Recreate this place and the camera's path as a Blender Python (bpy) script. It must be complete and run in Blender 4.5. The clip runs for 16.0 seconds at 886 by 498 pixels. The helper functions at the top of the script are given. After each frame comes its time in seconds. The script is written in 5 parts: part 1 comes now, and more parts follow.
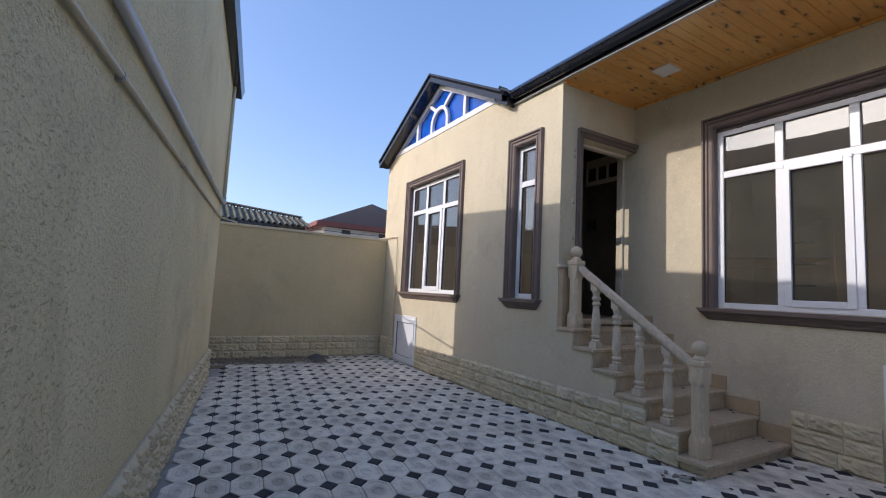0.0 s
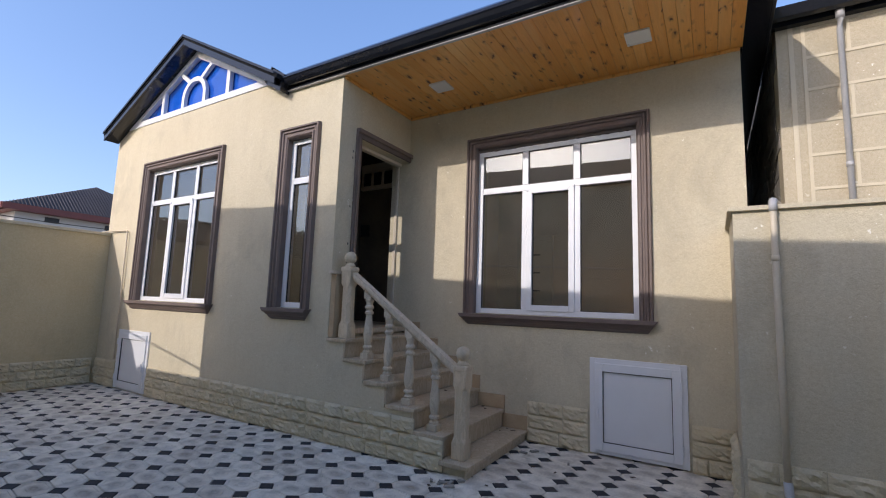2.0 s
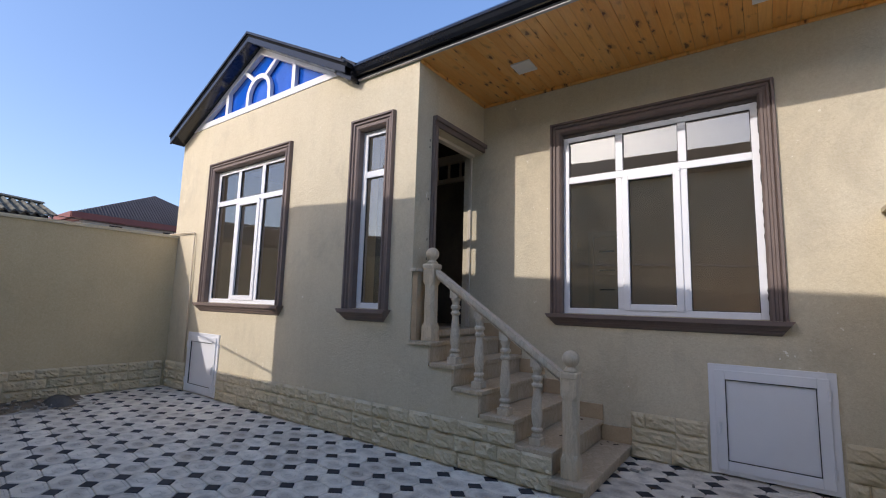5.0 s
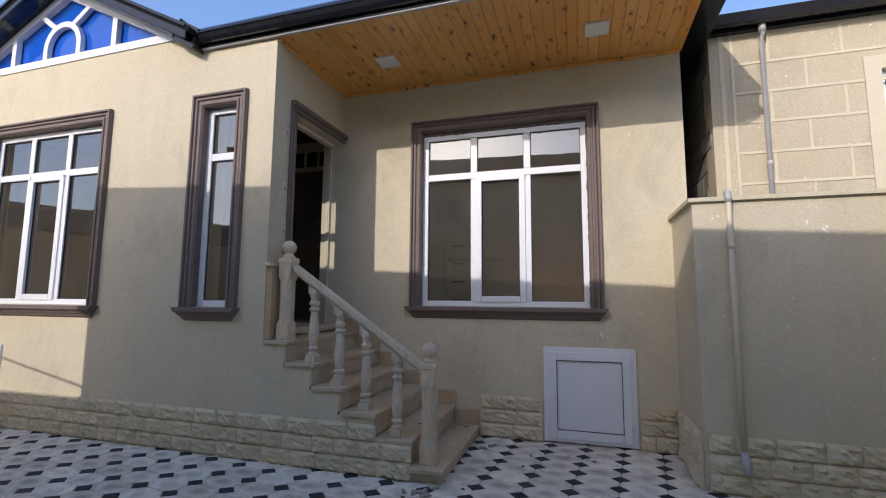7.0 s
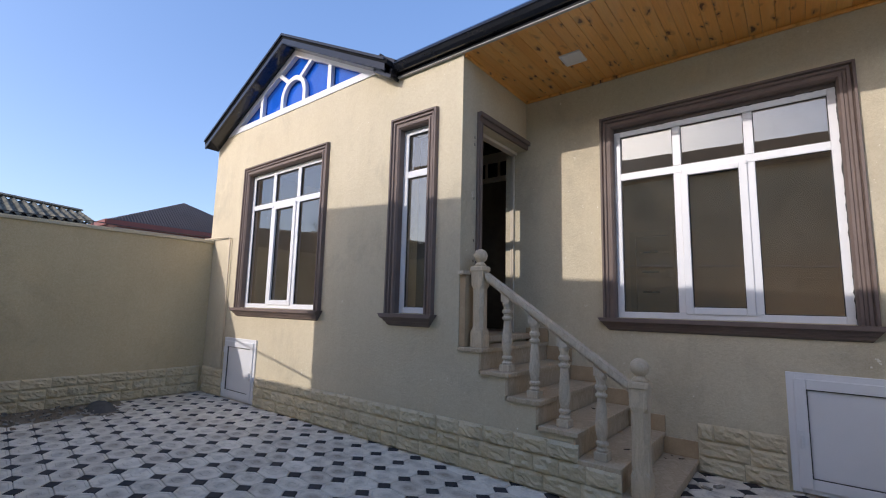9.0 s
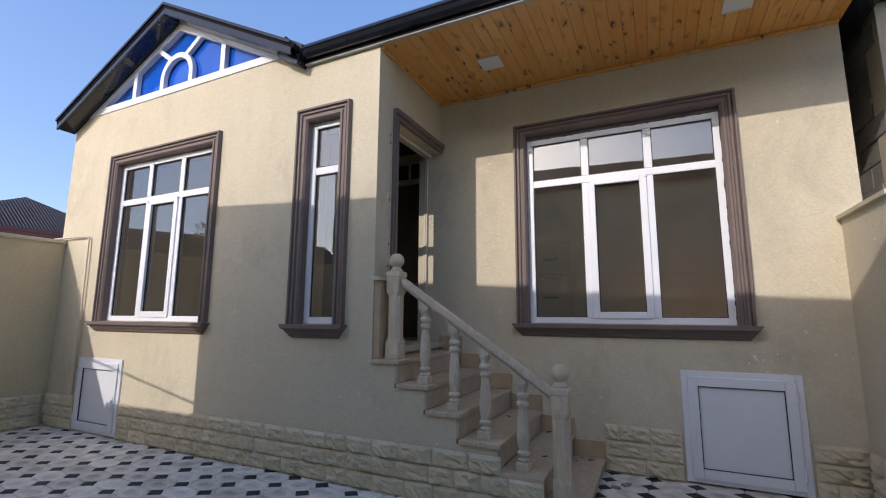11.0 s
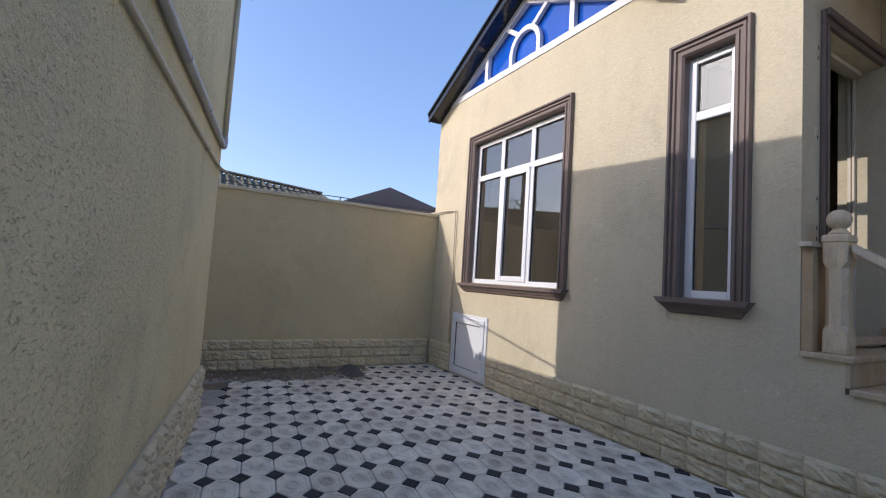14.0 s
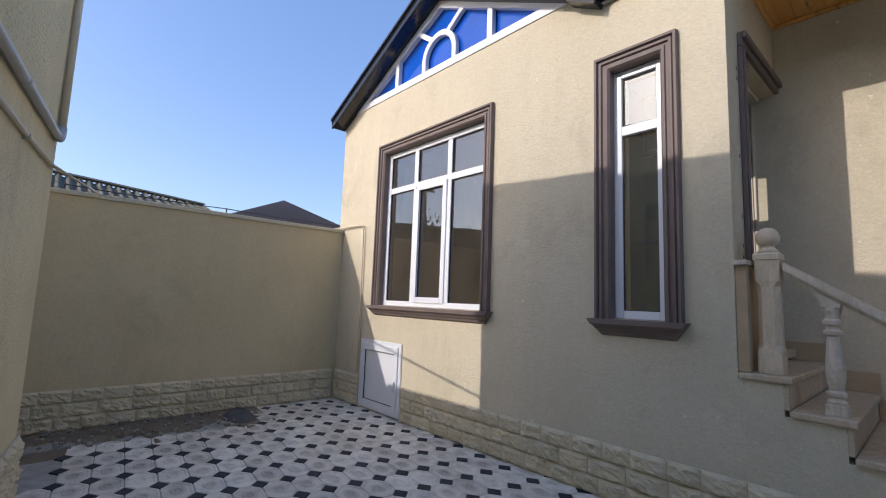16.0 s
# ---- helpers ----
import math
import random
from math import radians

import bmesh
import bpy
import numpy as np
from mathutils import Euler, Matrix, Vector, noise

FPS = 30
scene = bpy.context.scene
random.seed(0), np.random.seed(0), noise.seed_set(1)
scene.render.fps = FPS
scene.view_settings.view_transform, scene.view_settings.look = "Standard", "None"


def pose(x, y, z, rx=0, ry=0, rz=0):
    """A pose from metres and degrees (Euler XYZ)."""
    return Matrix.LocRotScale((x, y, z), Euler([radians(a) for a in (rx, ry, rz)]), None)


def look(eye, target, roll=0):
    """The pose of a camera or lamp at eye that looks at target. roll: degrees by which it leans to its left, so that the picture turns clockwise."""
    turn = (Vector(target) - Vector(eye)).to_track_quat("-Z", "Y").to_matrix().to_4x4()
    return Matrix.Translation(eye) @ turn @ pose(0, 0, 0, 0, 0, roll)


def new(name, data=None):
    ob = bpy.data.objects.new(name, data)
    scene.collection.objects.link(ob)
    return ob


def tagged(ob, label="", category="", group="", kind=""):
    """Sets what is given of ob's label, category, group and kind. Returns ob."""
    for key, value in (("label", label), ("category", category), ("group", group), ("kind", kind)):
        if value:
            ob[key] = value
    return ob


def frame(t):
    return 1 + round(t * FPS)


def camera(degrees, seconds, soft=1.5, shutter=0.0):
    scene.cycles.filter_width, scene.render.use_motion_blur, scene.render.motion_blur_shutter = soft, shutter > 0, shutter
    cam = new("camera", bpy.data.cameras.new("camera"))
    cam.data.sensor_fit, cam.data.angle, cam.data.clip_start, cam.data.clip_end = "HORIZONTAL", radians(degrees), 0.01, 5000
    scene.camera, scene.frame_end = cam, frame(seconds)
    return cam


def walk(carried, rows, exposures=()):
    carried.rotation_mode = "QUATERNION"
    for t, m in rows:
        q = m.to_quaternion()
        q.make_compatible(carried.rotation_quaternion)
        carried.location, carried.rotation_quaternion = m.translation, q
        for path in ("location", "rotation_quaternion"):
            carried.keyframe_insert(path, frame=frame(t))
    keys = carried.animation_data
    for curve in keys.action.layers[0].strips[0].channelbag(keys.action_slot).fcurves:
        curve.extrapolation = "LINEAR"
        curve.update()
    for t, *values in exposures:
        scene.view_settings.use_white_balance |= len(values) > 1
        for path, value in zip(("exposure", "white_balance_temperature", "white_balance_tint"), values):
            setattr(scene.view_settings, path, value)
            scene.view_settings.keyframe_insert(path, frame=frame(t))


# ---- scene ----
cam = camera(89.1, 16.0, soft=1.1)
PATH = [
    (0, (-0.025, 0.317, 1.283), (0.978, 2.037, 1.469), 2.9),
    (0.5, (0.066, 0.416, 1.305), (1.2, 2.049, 1.519), 2.9),
    (1, (0.185, 0.47, 1.287), (1.521, 1.938, 1.53), 2.5),
    (1.5, (0.233, 0.501, 1.299), (1.809, 1.711, 1.53), 2.2),
    (2, (0.205, 0.602, 1.34), (1.907, 1.623, 1.582), 2.0),
    (2.5, (0.146, 0.748, 1.322), (1.849, 1.764, 1.58), 2.0),
    (3, (0.08, 0.851, 1.288), (1.696, 2.004, 1.528), 2.7),
    (3.2, (0.065, 0.873, 1.287), (1.614, 2.118, 1.51), 2.9),
    (5.3, (0.282, 1.25, 1.304), (1.928, 2.357, 1.563), 0.9),
    (5.5, (0.278, 1.269, 1.305), (2.03, 2.2, 1.558), 0.3),
    (6, (0.267, 1.239, 1.314), (2.162, 1.835, 1.541), -0.3),
    (6.5, (0.259, 1.229, 1.326), (2.183, 1.73, 1.544), 0.0),
    (7, (0.229, 1.275, 1.33), (2.131, 1.855, 1.55), 0.4),
    (7.5, (0.203, 1.339, 1.312), (2.036, 2.107, 1.529), 1.3),
    (8, (0.175, 1.406, 1.296), (1.889, 2.415, 1.501), 2.0),
    (8.2, (0.182, 1.423, 1.291), (1.829, 2.541, 1.489), 2.3),
    (10.3, (0.41, 1.716, 1.332), (1.938, 2.97, 1.636), 0.8),
    (10.5, (0.405, 1.746, 1.324), (2.04, 2.855, 1.636), 0.4),
    (11, (0.395, 1.779, 1.311), (2.185, 2.622, 1.608), 0.3),
    (11.5, (0.366, 1.814, 1.307), (2.183, 2.598, 1.595), 0.8),
    (12, (0.309, 1.884, 1.297), (2.048, 2.833, 1.571), 1.7),
    (12.5, (0.289, 1.968, 1.295), (1.841, 3.207, 1.535), 2.9),
    (13, (0.323, 2.124, 1.291), (1.606, 3.646, 1.487), 3.4),
    (13.5, (0.332, 2.307, 1.26), (1.298, 4.05, 1.416), 3.9),
    (14, (0.242, 2.531, 1.259), (1.214, 4.274, 1.395), 3.7),
    (14.5, (0.193, 2.675, 1.269), (1.198, 4.4, 1.393), 3.5),
    (15, (0.239, 2.8, 1.278), (1.268, 4.51, 1.416), 3.4),
    (15.5, (0.319, 2.931, 1.313), (1.387, 4.612, 1.488), 3.0),
    (16, (0.382, 3.027, 1.328), (1.71, 4.505, 1.554), 2.1),
]
walk(cam, [(t, look(eye, target, roll)) for t, eye, target, roll in PATH], exposures=[(0.0, 1.70, 7250, 18), (16.0, 1.70, 7250, 18)])

# ---- world, sun and exposure ----
SUN_DIR = Vector((1.0, -0.335, -0.535)).normalized()
world = bpy.data.worlds.new("world")
scene.world = world
world.use_nodes = True
wn = world.node_tree
sky = wn.nodes.new("ShaderNodeTexSky")
sky.sky_type = "NISHITA"
sky.sun_disc = False
sky.sun_elevation = math.asin(-SUN_DIR.z)
sky.sun_rotation = math.atan2(-SUN_DIR.x, -SUN_DIR.y)
sky.altitude = 0
sky.air_density = 1.0
sky.dust_density = 1.7
sky.ozone_density = 3.0
even = wn.nodes.new("ShaderNodeMix")      # deep even blue under the haze about the sun
even.data_type = "RGBA"
even.inputs[0].default_value = 0.56
wn.links.new(sky.outputs[0], even.inputs[6])
even.inputs[7].default_value = (0.09, 0.42, 1.28, 1)
wn.links.new(even.outputs[2], wn.nodes["Background"].inputs[0])
wn.nodes["Background"].inputs[1].default_value = 0.15
sun_data = bpy.data.lights.new("sun", "SUN")
sun_data.energy = 0.78
sun_data.angle = radians(0.5)
sun_data.color = (0.95, 0.98, 1.0)
sun = new("sun", sun_data)
sun.matrix_world = look((-20, 10, 14), Vector((-20, 10, 14)) + SUN_DIR)


# ---- materials ----
def nodes_of(name):
    m = bpy.data.materials.new(name)
    m.use_nodes = True
    return m, m.node_tree.nodes, m.node_tree.links, m.node_tree.nodes["Principled BSDF"]


def coords(n, l, scale=(1, 1, 1), kind="Object", shift=False):
    c = n.new("ShaderNodeTexCoord")
    mp = n.new("ShaderNodeMapping")
    mp.inputs["Scale"].default_value = scale
    l.new(c.outputs[kind], mp.inputs[0])
    return mp.outputs[0]


def noise_tex(n, l, vec, scale, detail=4, rough=0.55, dist=0.0):
    t = n.new("ShaderNodeTexNoise")
    t.inputs["Scale"].default_value = scale
    t.inputs["Detail"].default_value = detail
    t.inputs["Roughness"].default_value = rough
    t.inputs["Distortion"].default_value = dist
    l.new(vec, t.inputs["Vector"])
    return t.outputs[0]


def ramp(n, l, fac, stops):
    r = n.new("ShaderNodeValToRGB")
    els = r.color_ramp.elements
    while len(els) < len(stops):
        els.new(0.5)
    for e, (p, c) in zip(els, stops):
        e.position = p
        e.color = (*c, 1) if len(c) == 3 else c
    l.new(fac, r.inputs[0])
    return r.outputs[0]


def mixc(n, l, fac, a, b, mode="MIX"):
    m = n.new("ShaderNodeMix")
    m.data_type = "RGBA"
    m.blend_type = mode
    for sock, v in ((m.inputs[0], fac), (m.inputs[6], a), (m.inputs[7], b)):
        if isinstance(v, bpy.types.NodeSocket):
            l.new(v, sock)
        elif isinstance(v, (int, float)):
            sock.default_value = v
        else:
            sock.default_value = (*v, 1)
    return m.outputs[2]


def bump(n, l, bsdf, height, strength, dist=0.01, prev=None):
    b = n.new("ShaderNodeBump")
    b.inputs["Strength"].default_value = strength
    b.inputs["Distance"].default_value = dist
    l.new(height, b.inputs["Height"])
    if prev is not None:
        l.new(prev, b.inputs["Normal"])
    if bsdf is not None:
        l.new(b.outputs[0], bsdf.inputs["Normal"])
    return b.outputs[0]


def grey(v):
    return (v, v, v)


def mottled(name, col_a, col_b, scale=3.0, rough=0.8, fine=60.0, bump_s=0.2, metal=0.0, bump_d=0.004, spec=0.5):
    """Two-scale colour variation with a fine relief."""
    m, n, l, b = nodes_of(name)
    v = coords(n, l)
    big = noise_tex(n, l, v, scale, 5, 0.6)
    small = noise_tex(n, l, v, fine, 4, 0.6)
    c = mixc(n, l, ramp(n, l, big, [(0.3, grey(0)), (0.7, grey(1))]), col_a, col_b)
    c = mixc(n, l, 0.25, c, ramp(n, l, small, [(0.25, grey(0.25)), (0.75, grey(0.8))]), "SOFT_LIGHT")
    l.new(c, b.inputs["Base Color"])
    b.inputs["Roughness"].default_value = rough
    b.inputs["Metallic"].default_value = metal
    b.inputs["Specular IOR Level"].default_value = spec
    bump(n, l, b, small, bump_s, bump_d)
    return m


def stucco(name, col_a, col_b, grooves=0.5, lumps=0.4, pits=0.12, specks=0.5):
    """Textured render: grainy body with short worm tracks and faint runs of dirt."""
    m, n, l, b = nodes_of(name)
    v = coords(n, l)
    big = noise_tex(n, l, v, 0.9, 5, 0.6)
    runs = noise_tex(n, l, coords(n, l, (3.5, 3.5, 0.35)), 1.6, 4, 0.6)
    grain = noise_tex(n, l, v, 190, 3, 0.7)
    worm = noise_tex(n, l, coords(n, l, (0.7, 0.7, 1.7)), 52, 4, 0.65, 0.8)
    lump = noise_tex(n, l, v, 48, 4, 0.65)
    dots = noise_tex(n, l, v, 26, 2, 0.5)
    c = mixc(n, l, ramp(n, l, big, [(0.3, grey(0)), (0.7, grey(1))]), col_a, col_b)
    c = mixc(n, l, 0.10, c, ramp(n, l, runs, [(0.3, grey(0.2)), (0.7, grey(0.75))]), "SOFT_LIGHT")
    c = mixc(n, l, 0.4, c, ramp(n, l, grain, [(0.3, grey(0.15)), (0.7, grey(0.8))]), "SOFT_LIGHT")
    c = mixc(n, l, 0.22, c, ramp(n, l, lump, [(0.32, grey(0.2)), (0.68, grey(0.8))]), "SOFT_LIGHT")
    damp = noise_tex(n, l, coords(n, l, (1.0, 1.0, 0.75)), 1.3, 6, 0.7, 0.4)
    c = mixc(n, l, ramp(n, l, damp, [(0.53, grey(0)), (0.68, grey(0.38))]), c, [x * 0.62 for x in col_b])
    track = ramp(n, l, worm, [(0.30, grey(0)), (0.42, grey(1))])
    hollow = n.new("ShaderNodeMath")  # pits come thick in some places and thin in others
    hollow.operation = "MULTIPLY"
    l.new(ramp(n, l, worm, [(0.27, grey(pits)), (0.345, grey(0))]), hollow.inputs[0])
    l.new(ramp(n, l, noise_tex(n, l, v, 3.4, 4, 0.65), [(0.36, grey(0.15)), (0.62, grey(1))]), hollow.inputs[1])
    c = mixc(n, l, hollow.outputs[0], c, [x * 0.45 for x in col_b])
    speck = n.new("ShaderNodeMath")  # small pale specks, gathered in drifts
    speck.operation = "MULTIPLY"
    l.new(ramp(n, l, dots, [(0.695, grey(0)), (0.715, grey(1))]), speck.inputs[0])
    l.new(ramp(n, l, noise_tex(n, l, v, 2.3, 3, 0.6), [(specks, grey(0)), (specks + 0.08, grey(1))]), speck.inputs[1])
    c = mixc(n, l, speck.outputs[0], c, (0.84, 0.80, 0.71))
    l.new(c, b.inputs["Base Color"])
    b.inputs["Roughness"].default_value = 0.92
    b.inputs["Specular IOR Level"].default_value = 0.2
    first = bump(n, l, None, track, grooves, 0.012)
    patch = n.new("ShaderNodeMath")
    patch.operation = "MULTIPLY"
    l.new(lump, patch.inputs[0])
    l.new(ramp(n, l, noise_tex(n, l, v, 1.7, 3, 0.6), [(0.38, grey(0.35)), (0.66, grey(1.0))]), patch.inputs[1])
    second = bump(n, l, None, patch.outputs[0], lumps, 0.02, first)
    bump(n, l, b, grain, 0.5, 0.003, second)
    return m


def glass(name, tint, gloss=1.0):
    m = bpy.data.materials.new(name)
    m.use_nodes = True
    n, l = m.node_tree.nodes, m.node_tree.links
    n.remove(n["Principled BSDF"])
    tr = n.new("ShaderNodeBsdfTransparent")
    tr.inputs[0].default_value = (*tint, 1)
    gl = n.new("ShaderNodeBsdfGlossy")
    gl.inputs["Roughness"].default_value = 0.0
    gl.inputs["Color"].default_value = (0.84 * gloss, 0.94 * gloss, gloss, 1)  # cool tint, turns the pinkish sky reflection bluish
    fr = n.new("ShaderNodeFresnel")
    fr.inputs["IOR"].default_value = 2.35
    mx = n.new("ShaderNodeMixShader")
    v = coords(n, l)
    wob = noise_tex(n, l, v, 2.2, 2, 0.5)
    bm_ = n.new("ShaderNodeBump")
    bm_.inputs["Strength"].default_value = 0.03
    bm_.inputs["Distance"].default_value = 0.02
    l.new(wob, bm_.inputs["Height"])
    l.new(bm_.outputs[0], gl.inputs["Normal"])
    l.new(fr.outputs[0], mx.inputs[0])
    l.new(tr.outputs[0], mx.inputs[1])
    l.new(gl.outputs[0], mx.inputs[2])
    dust = n.new("ShaderNodeBsdfDiffuse")
    dust.inputs[0].default_value = (0.52, 0.45, 0.35, 1)
    film = n.new("ShaderNodeMixShader")
    smear = noise_tex(n, l, coords(n, l, (1, 1, 0.6)), 3.5, 6, 0.65, 0.8)
    l.new(ramp(n, l, smear, [(0.3, grey(0.02)), (0.72, grey(0.09))]), film.inputs[0])
    l.new(mx.outputs[0], film.inputs[1])
    l.new(dust.outputs[0], film.inputs[2])
    l.new(film.outputs[0], n["Material Output"].inputs[0])
    return m


def piece_material(name, col_a, col_b, rough, fine, bump_s, dirt=(0.12, 0.1, 0.08), vary=0.5, island=False, bump_d=0.004):
    """For pieces that differ from one to the next."""
    m, n, l, b = nodes_of(name)
    if island:
        g = n.new("ShaderNodeNewGeometry")
        rnd = g.outputs["Random Per Island"]
    else:
        o = n.new("ShaderNodeObjectInfo")
        rnd = o.outputs["Random"]
    g2 = n.new("ShaderNodeNewGeometry")
    mp = n.new("ShaderNodeMapping")
    l.new(g2.outputs["Position"], mp.inputs[0])
    big = noise_tex(n, l, mp.outputs[0], 7, 5, 0.6)
    small = noise_tex(n, l, mp.outputs[0], fine, 4, 0.65)
    c = mixc(n, l, rnd, col_a, col_b)
    c = mixc(n, l, ramp(n, l, big, [(0.45, grey(0)), (0.75, grey(vary))]), c, dirt)
    c = mixc(n, l, 0.3, c, ramp(n, l, small, [(0.25, grey(0.2)), (0.75, grey(0.8))]), "SOFT_LIGHT")
    l.new(c, b.inputs["Base Color"])
    b.inputs["Roughness"].default_value = rough
    bump(n, l, b, small, bump_s, bump_d)
    return m


def pine(name):
    """Varnished knotty pine, the grain along x; every board its own tone and figure."""
    m, n, l, b = nodes_of(name)
    g = n.new("ShaderNodeNewGeometry")
    rnd = g.outputs["Random Per Island"]
    pos = g.outputs["Position"]
    comb = n.new("ShaderNodeCombineXYZ")
    mul = n.new("ShaderNodeMath")
    mul.operation = "MULTIPLY"
    mul.inputs[1].default_value = 37.0
    l.new(rnd, mul.inputs[0])
    l.new(mul.outputs[0], comb.inputs[0])
    l.new(mul.outputs[0], comb.inputs[2])
    add = n.new("ShaderNodeVectorMath")
    l.new(pos, add.inputs[0])
    l.new(comb.outputs[0], add.inputs[1])
    mp = n.new("ShaderNodeMapping")
    mp.inputs["Scale"].default_value = (1.2, 16, 1)
    l.new(add.outputs[0], mp.inputs[0])
    grain = noise_tex(n, l, mp.outputs[0], 2.6, 6, 0.65, 1.2)
    broad = noise_tex(n, l, mp.outputs[0], 0.7, 3, 0.5, 0.4)
    mk = n.new("ShaderNodeMapping")
    mk.inputs["Scale"].default_value = (4.2, 9.5, 1)
    l.new(add.outputs[0], mk.inputs[0])
    warp = n.new("ShaderNodeTexNoise")
    warp.inputs["Scale"].default_value = 1.7
    l.new(mk.outputs[0], warp.inputs["Vector"])
    wadd = n.new("ShaderNodeVectorMath")
    wadd.operation = "MULTIPLY_ADD"
    l.new(warp.outputs[1], wadd.inputs[0])
    wadd.inputs[1].default_value = (0.7, 0.7, 0.7)
    l.new(mk.outputs[0], wadd.inputs[2])
    vor = n.new("ShaderNodeTexVoronoi")
    vor.inputs["Scale"].default_value = 1.45
    vor.inputs["Randomness"].default_value = 1.0
    l.new(wadd.outputs[0], vor.inputs["Vector"])
    size = n.new("ShaderNodeMath")
    size.operation = "DIVIDE"
    l.new(vor.outputs["Distance"], size.inputs[0])
    sep = n.new("ShaderNodeSeparateColor")
    l.new(vor.outputs["Color"], sep.inputs[0])
    span = n.new("ShaderNodeMapRange")
    span.inputs["To Min"].default_value = 0.25
    span.inputs["To Max"].default_value = 1.5
    l.new(sep.outputs[0], span.inputs["Value"])
    l.new(span.outputs[0], size.inputs[1])
    knot = ramp(n, l, size.outputs[0], [(0.0, grey(1)), (0.10, grey(0.95)), (0.15, grey(0.35)), (0.34, grey(0))])
    c = mixc(n, l, rnd, (0.84, 0.37, 0.08), (0.95, 0.50, 0.145))
    c = mixc(n, l, ramp(n, l, grain, [(0.35, grey(0.0)), (0.75, grey(0.45))]), c, (0.56, 0.21, 0.045))
    c = mixc(n, l, ramp(n, l, broad, [(0.45, grey(0)), (0.75, grey(0.4))]), c, (0.82, 0.52, 0.21))
    c = mixc(n, l, knot, c, (0.11, 0.030, 0.009))
    l.new(c, b.inputs["Base Color"])
    b.inputs["Roughness"].default_value = 0.34
    b.inputs["Coat Weight"].default_value = 0.3
    bump(n, l, b, grain, 0.12, 0.002)
    return m


M_STUCCO = stucco("beige_stucco", (0.67, 0.592, 0.435), (0.605, 0.533, 0.39), 0.2, 0.45, 0.12, 0.56)
M_STUCCO_LEFT = stucco("grey_beige_stucco", (0.80, 0.69, 0.44), (0.73, 0.625, 0.395), 0.7, 0.8, 0.5, 0.9)
M_STUCCO_FENCE = stucco("fence_stucco", (0.655, 0.545, 0.35), (0.575, 0.475, 0.30), 0.06, 0.12, 0.05, 0.9)
M_STONE = piece_material("split_stone", (0.74, 0.635, 0.44), (0.64, 0.545, 0.365), 0.92, 70, 0.7, (0.50, 0.43, 0.30), 0.6, bump_d=0.012)
M_JOINT = mottled("stone_joint", (0.58, 0.50, 0.37), (0.50, 0.43, 0.31), 8, 0.95, 120, 0.5)
M_TILE = piece_material("pale_paver", (0.89, 0.82, 0.70), (0.71, 0.64, 0.54), 0.8, 90, 0.15, (0.36, 0.315, 0.265), 0.75)
M_TILE_DARK = piece_material("black_paver", (0.018, 0.019, 0.024), (0.038, 0.038, 0.044), 0.8, 90, 0.2, (0.12, 0.11, 0.10), 0.3)
M_TILE_REST = piece_material("pale_paver_rest", (0.89, 0.82, 0.70), (0.71, 0.64, 0.54), 0.8, 90, 0.15, (0.36, 0.315, 0.265), 0.75, True)
M_TILE_DARK_REST = piece_material("black_paver_rest", (0.018, 0.019, 0.024), (0.038, 0.038, 0.044), 0.8, 90, 0.2, (0.12, 0.11, 0.10), 0.3, True)


def worn_centre(m, joined=False):
    """Pigment worn to a brownish ring in the middle of single pavers, more on some than on others."""
    n, l, b = m.node_tree.nodes, m.node_tree.links, m.node_tree.nodes["Principled BSDF"]
    src = b.inputs["Base Color"].links[0].from_socket
    c = n.new("ShaderNodeTexCoord")
    mp = n.new("ShaderNodeMapping")
    mp.inputs["Scale"].default_value = (1.0, 0.68, 0.0)
    l.new(c.outputs["UV"], mp.inputs[0])
    ln = n.new("ShaderNodeVectorMath")
    ln.operation = "LENGTH"
    l.new(mp.outputs[0], ln.inputs[0])
    rough = noise_tex(n, l, mp.outputs[0], 40, 3, 0.6)
    ad = n.new("ShaderNodeMath")
    ad.operation = "MULTIPLY_ADD"
    l.new(rough, ad.inputs[0])
    ad.inputs[1].default_value = 0.03
    l.new(ln.outputs["Value"], ad.inputs[2])
    blot = ramp(n, l, ad.outputs[0], [(0.012, grey(0.45)), (0.03, grey(0.85)), (0.055, grey(0.4)), (0.08, grey(0))])
    o = n.new("ShaderNodeNewGeometry" if joined else "ShaderNodeObjectInfo")
    k = n.new("ShaderNodeMath")
    k.operation = "MULTIPLY"
    l.new(blot, k.inputs[0])
    l.new(ramp(n, l, o.outputs["Random Per Island" if joined else "Random"], [(0.15, grey(0.15)), (0.95, grey(1.0))]), k.inputs[1])
    l.new(mixc(n, l, k.outputs[0], src, (0.36, 0.30, 0.24)), b.inputs["Base Color"])


worn_centre(M_TILE)
worn_centre(M_TILE_REST, True)
M_GROUT = mottled("sand_joint", (0.46, 0.43, 0.39), (0.30, 0.28, 0.25), 6, 0.95, 150, 0.5)
M_SOIL = mottled("dry_soil", (0.30, 0.235, 0.165), (0.19, 0.15, 0.11), 5, 1.0, 60, 1.0, bump_d=0.02)
M_GROUND = mottled("earth", (0.30, 0.25, 0.18), (0.22, 0.19, 0.13), 0.2, 1.0, 20, 0.5)
M_BROWN = mottled("brown_moulding", (0.185, 0.135, 0.115), (0.15, 0.11, 0.095), 5, 0.62, 140, 0.12)
M_PVC = mottled("white_upvc", (0.80, 0.81, 0.83), (0.76, 0.77, 0.79), 3, 0.32, 200, 0.02)
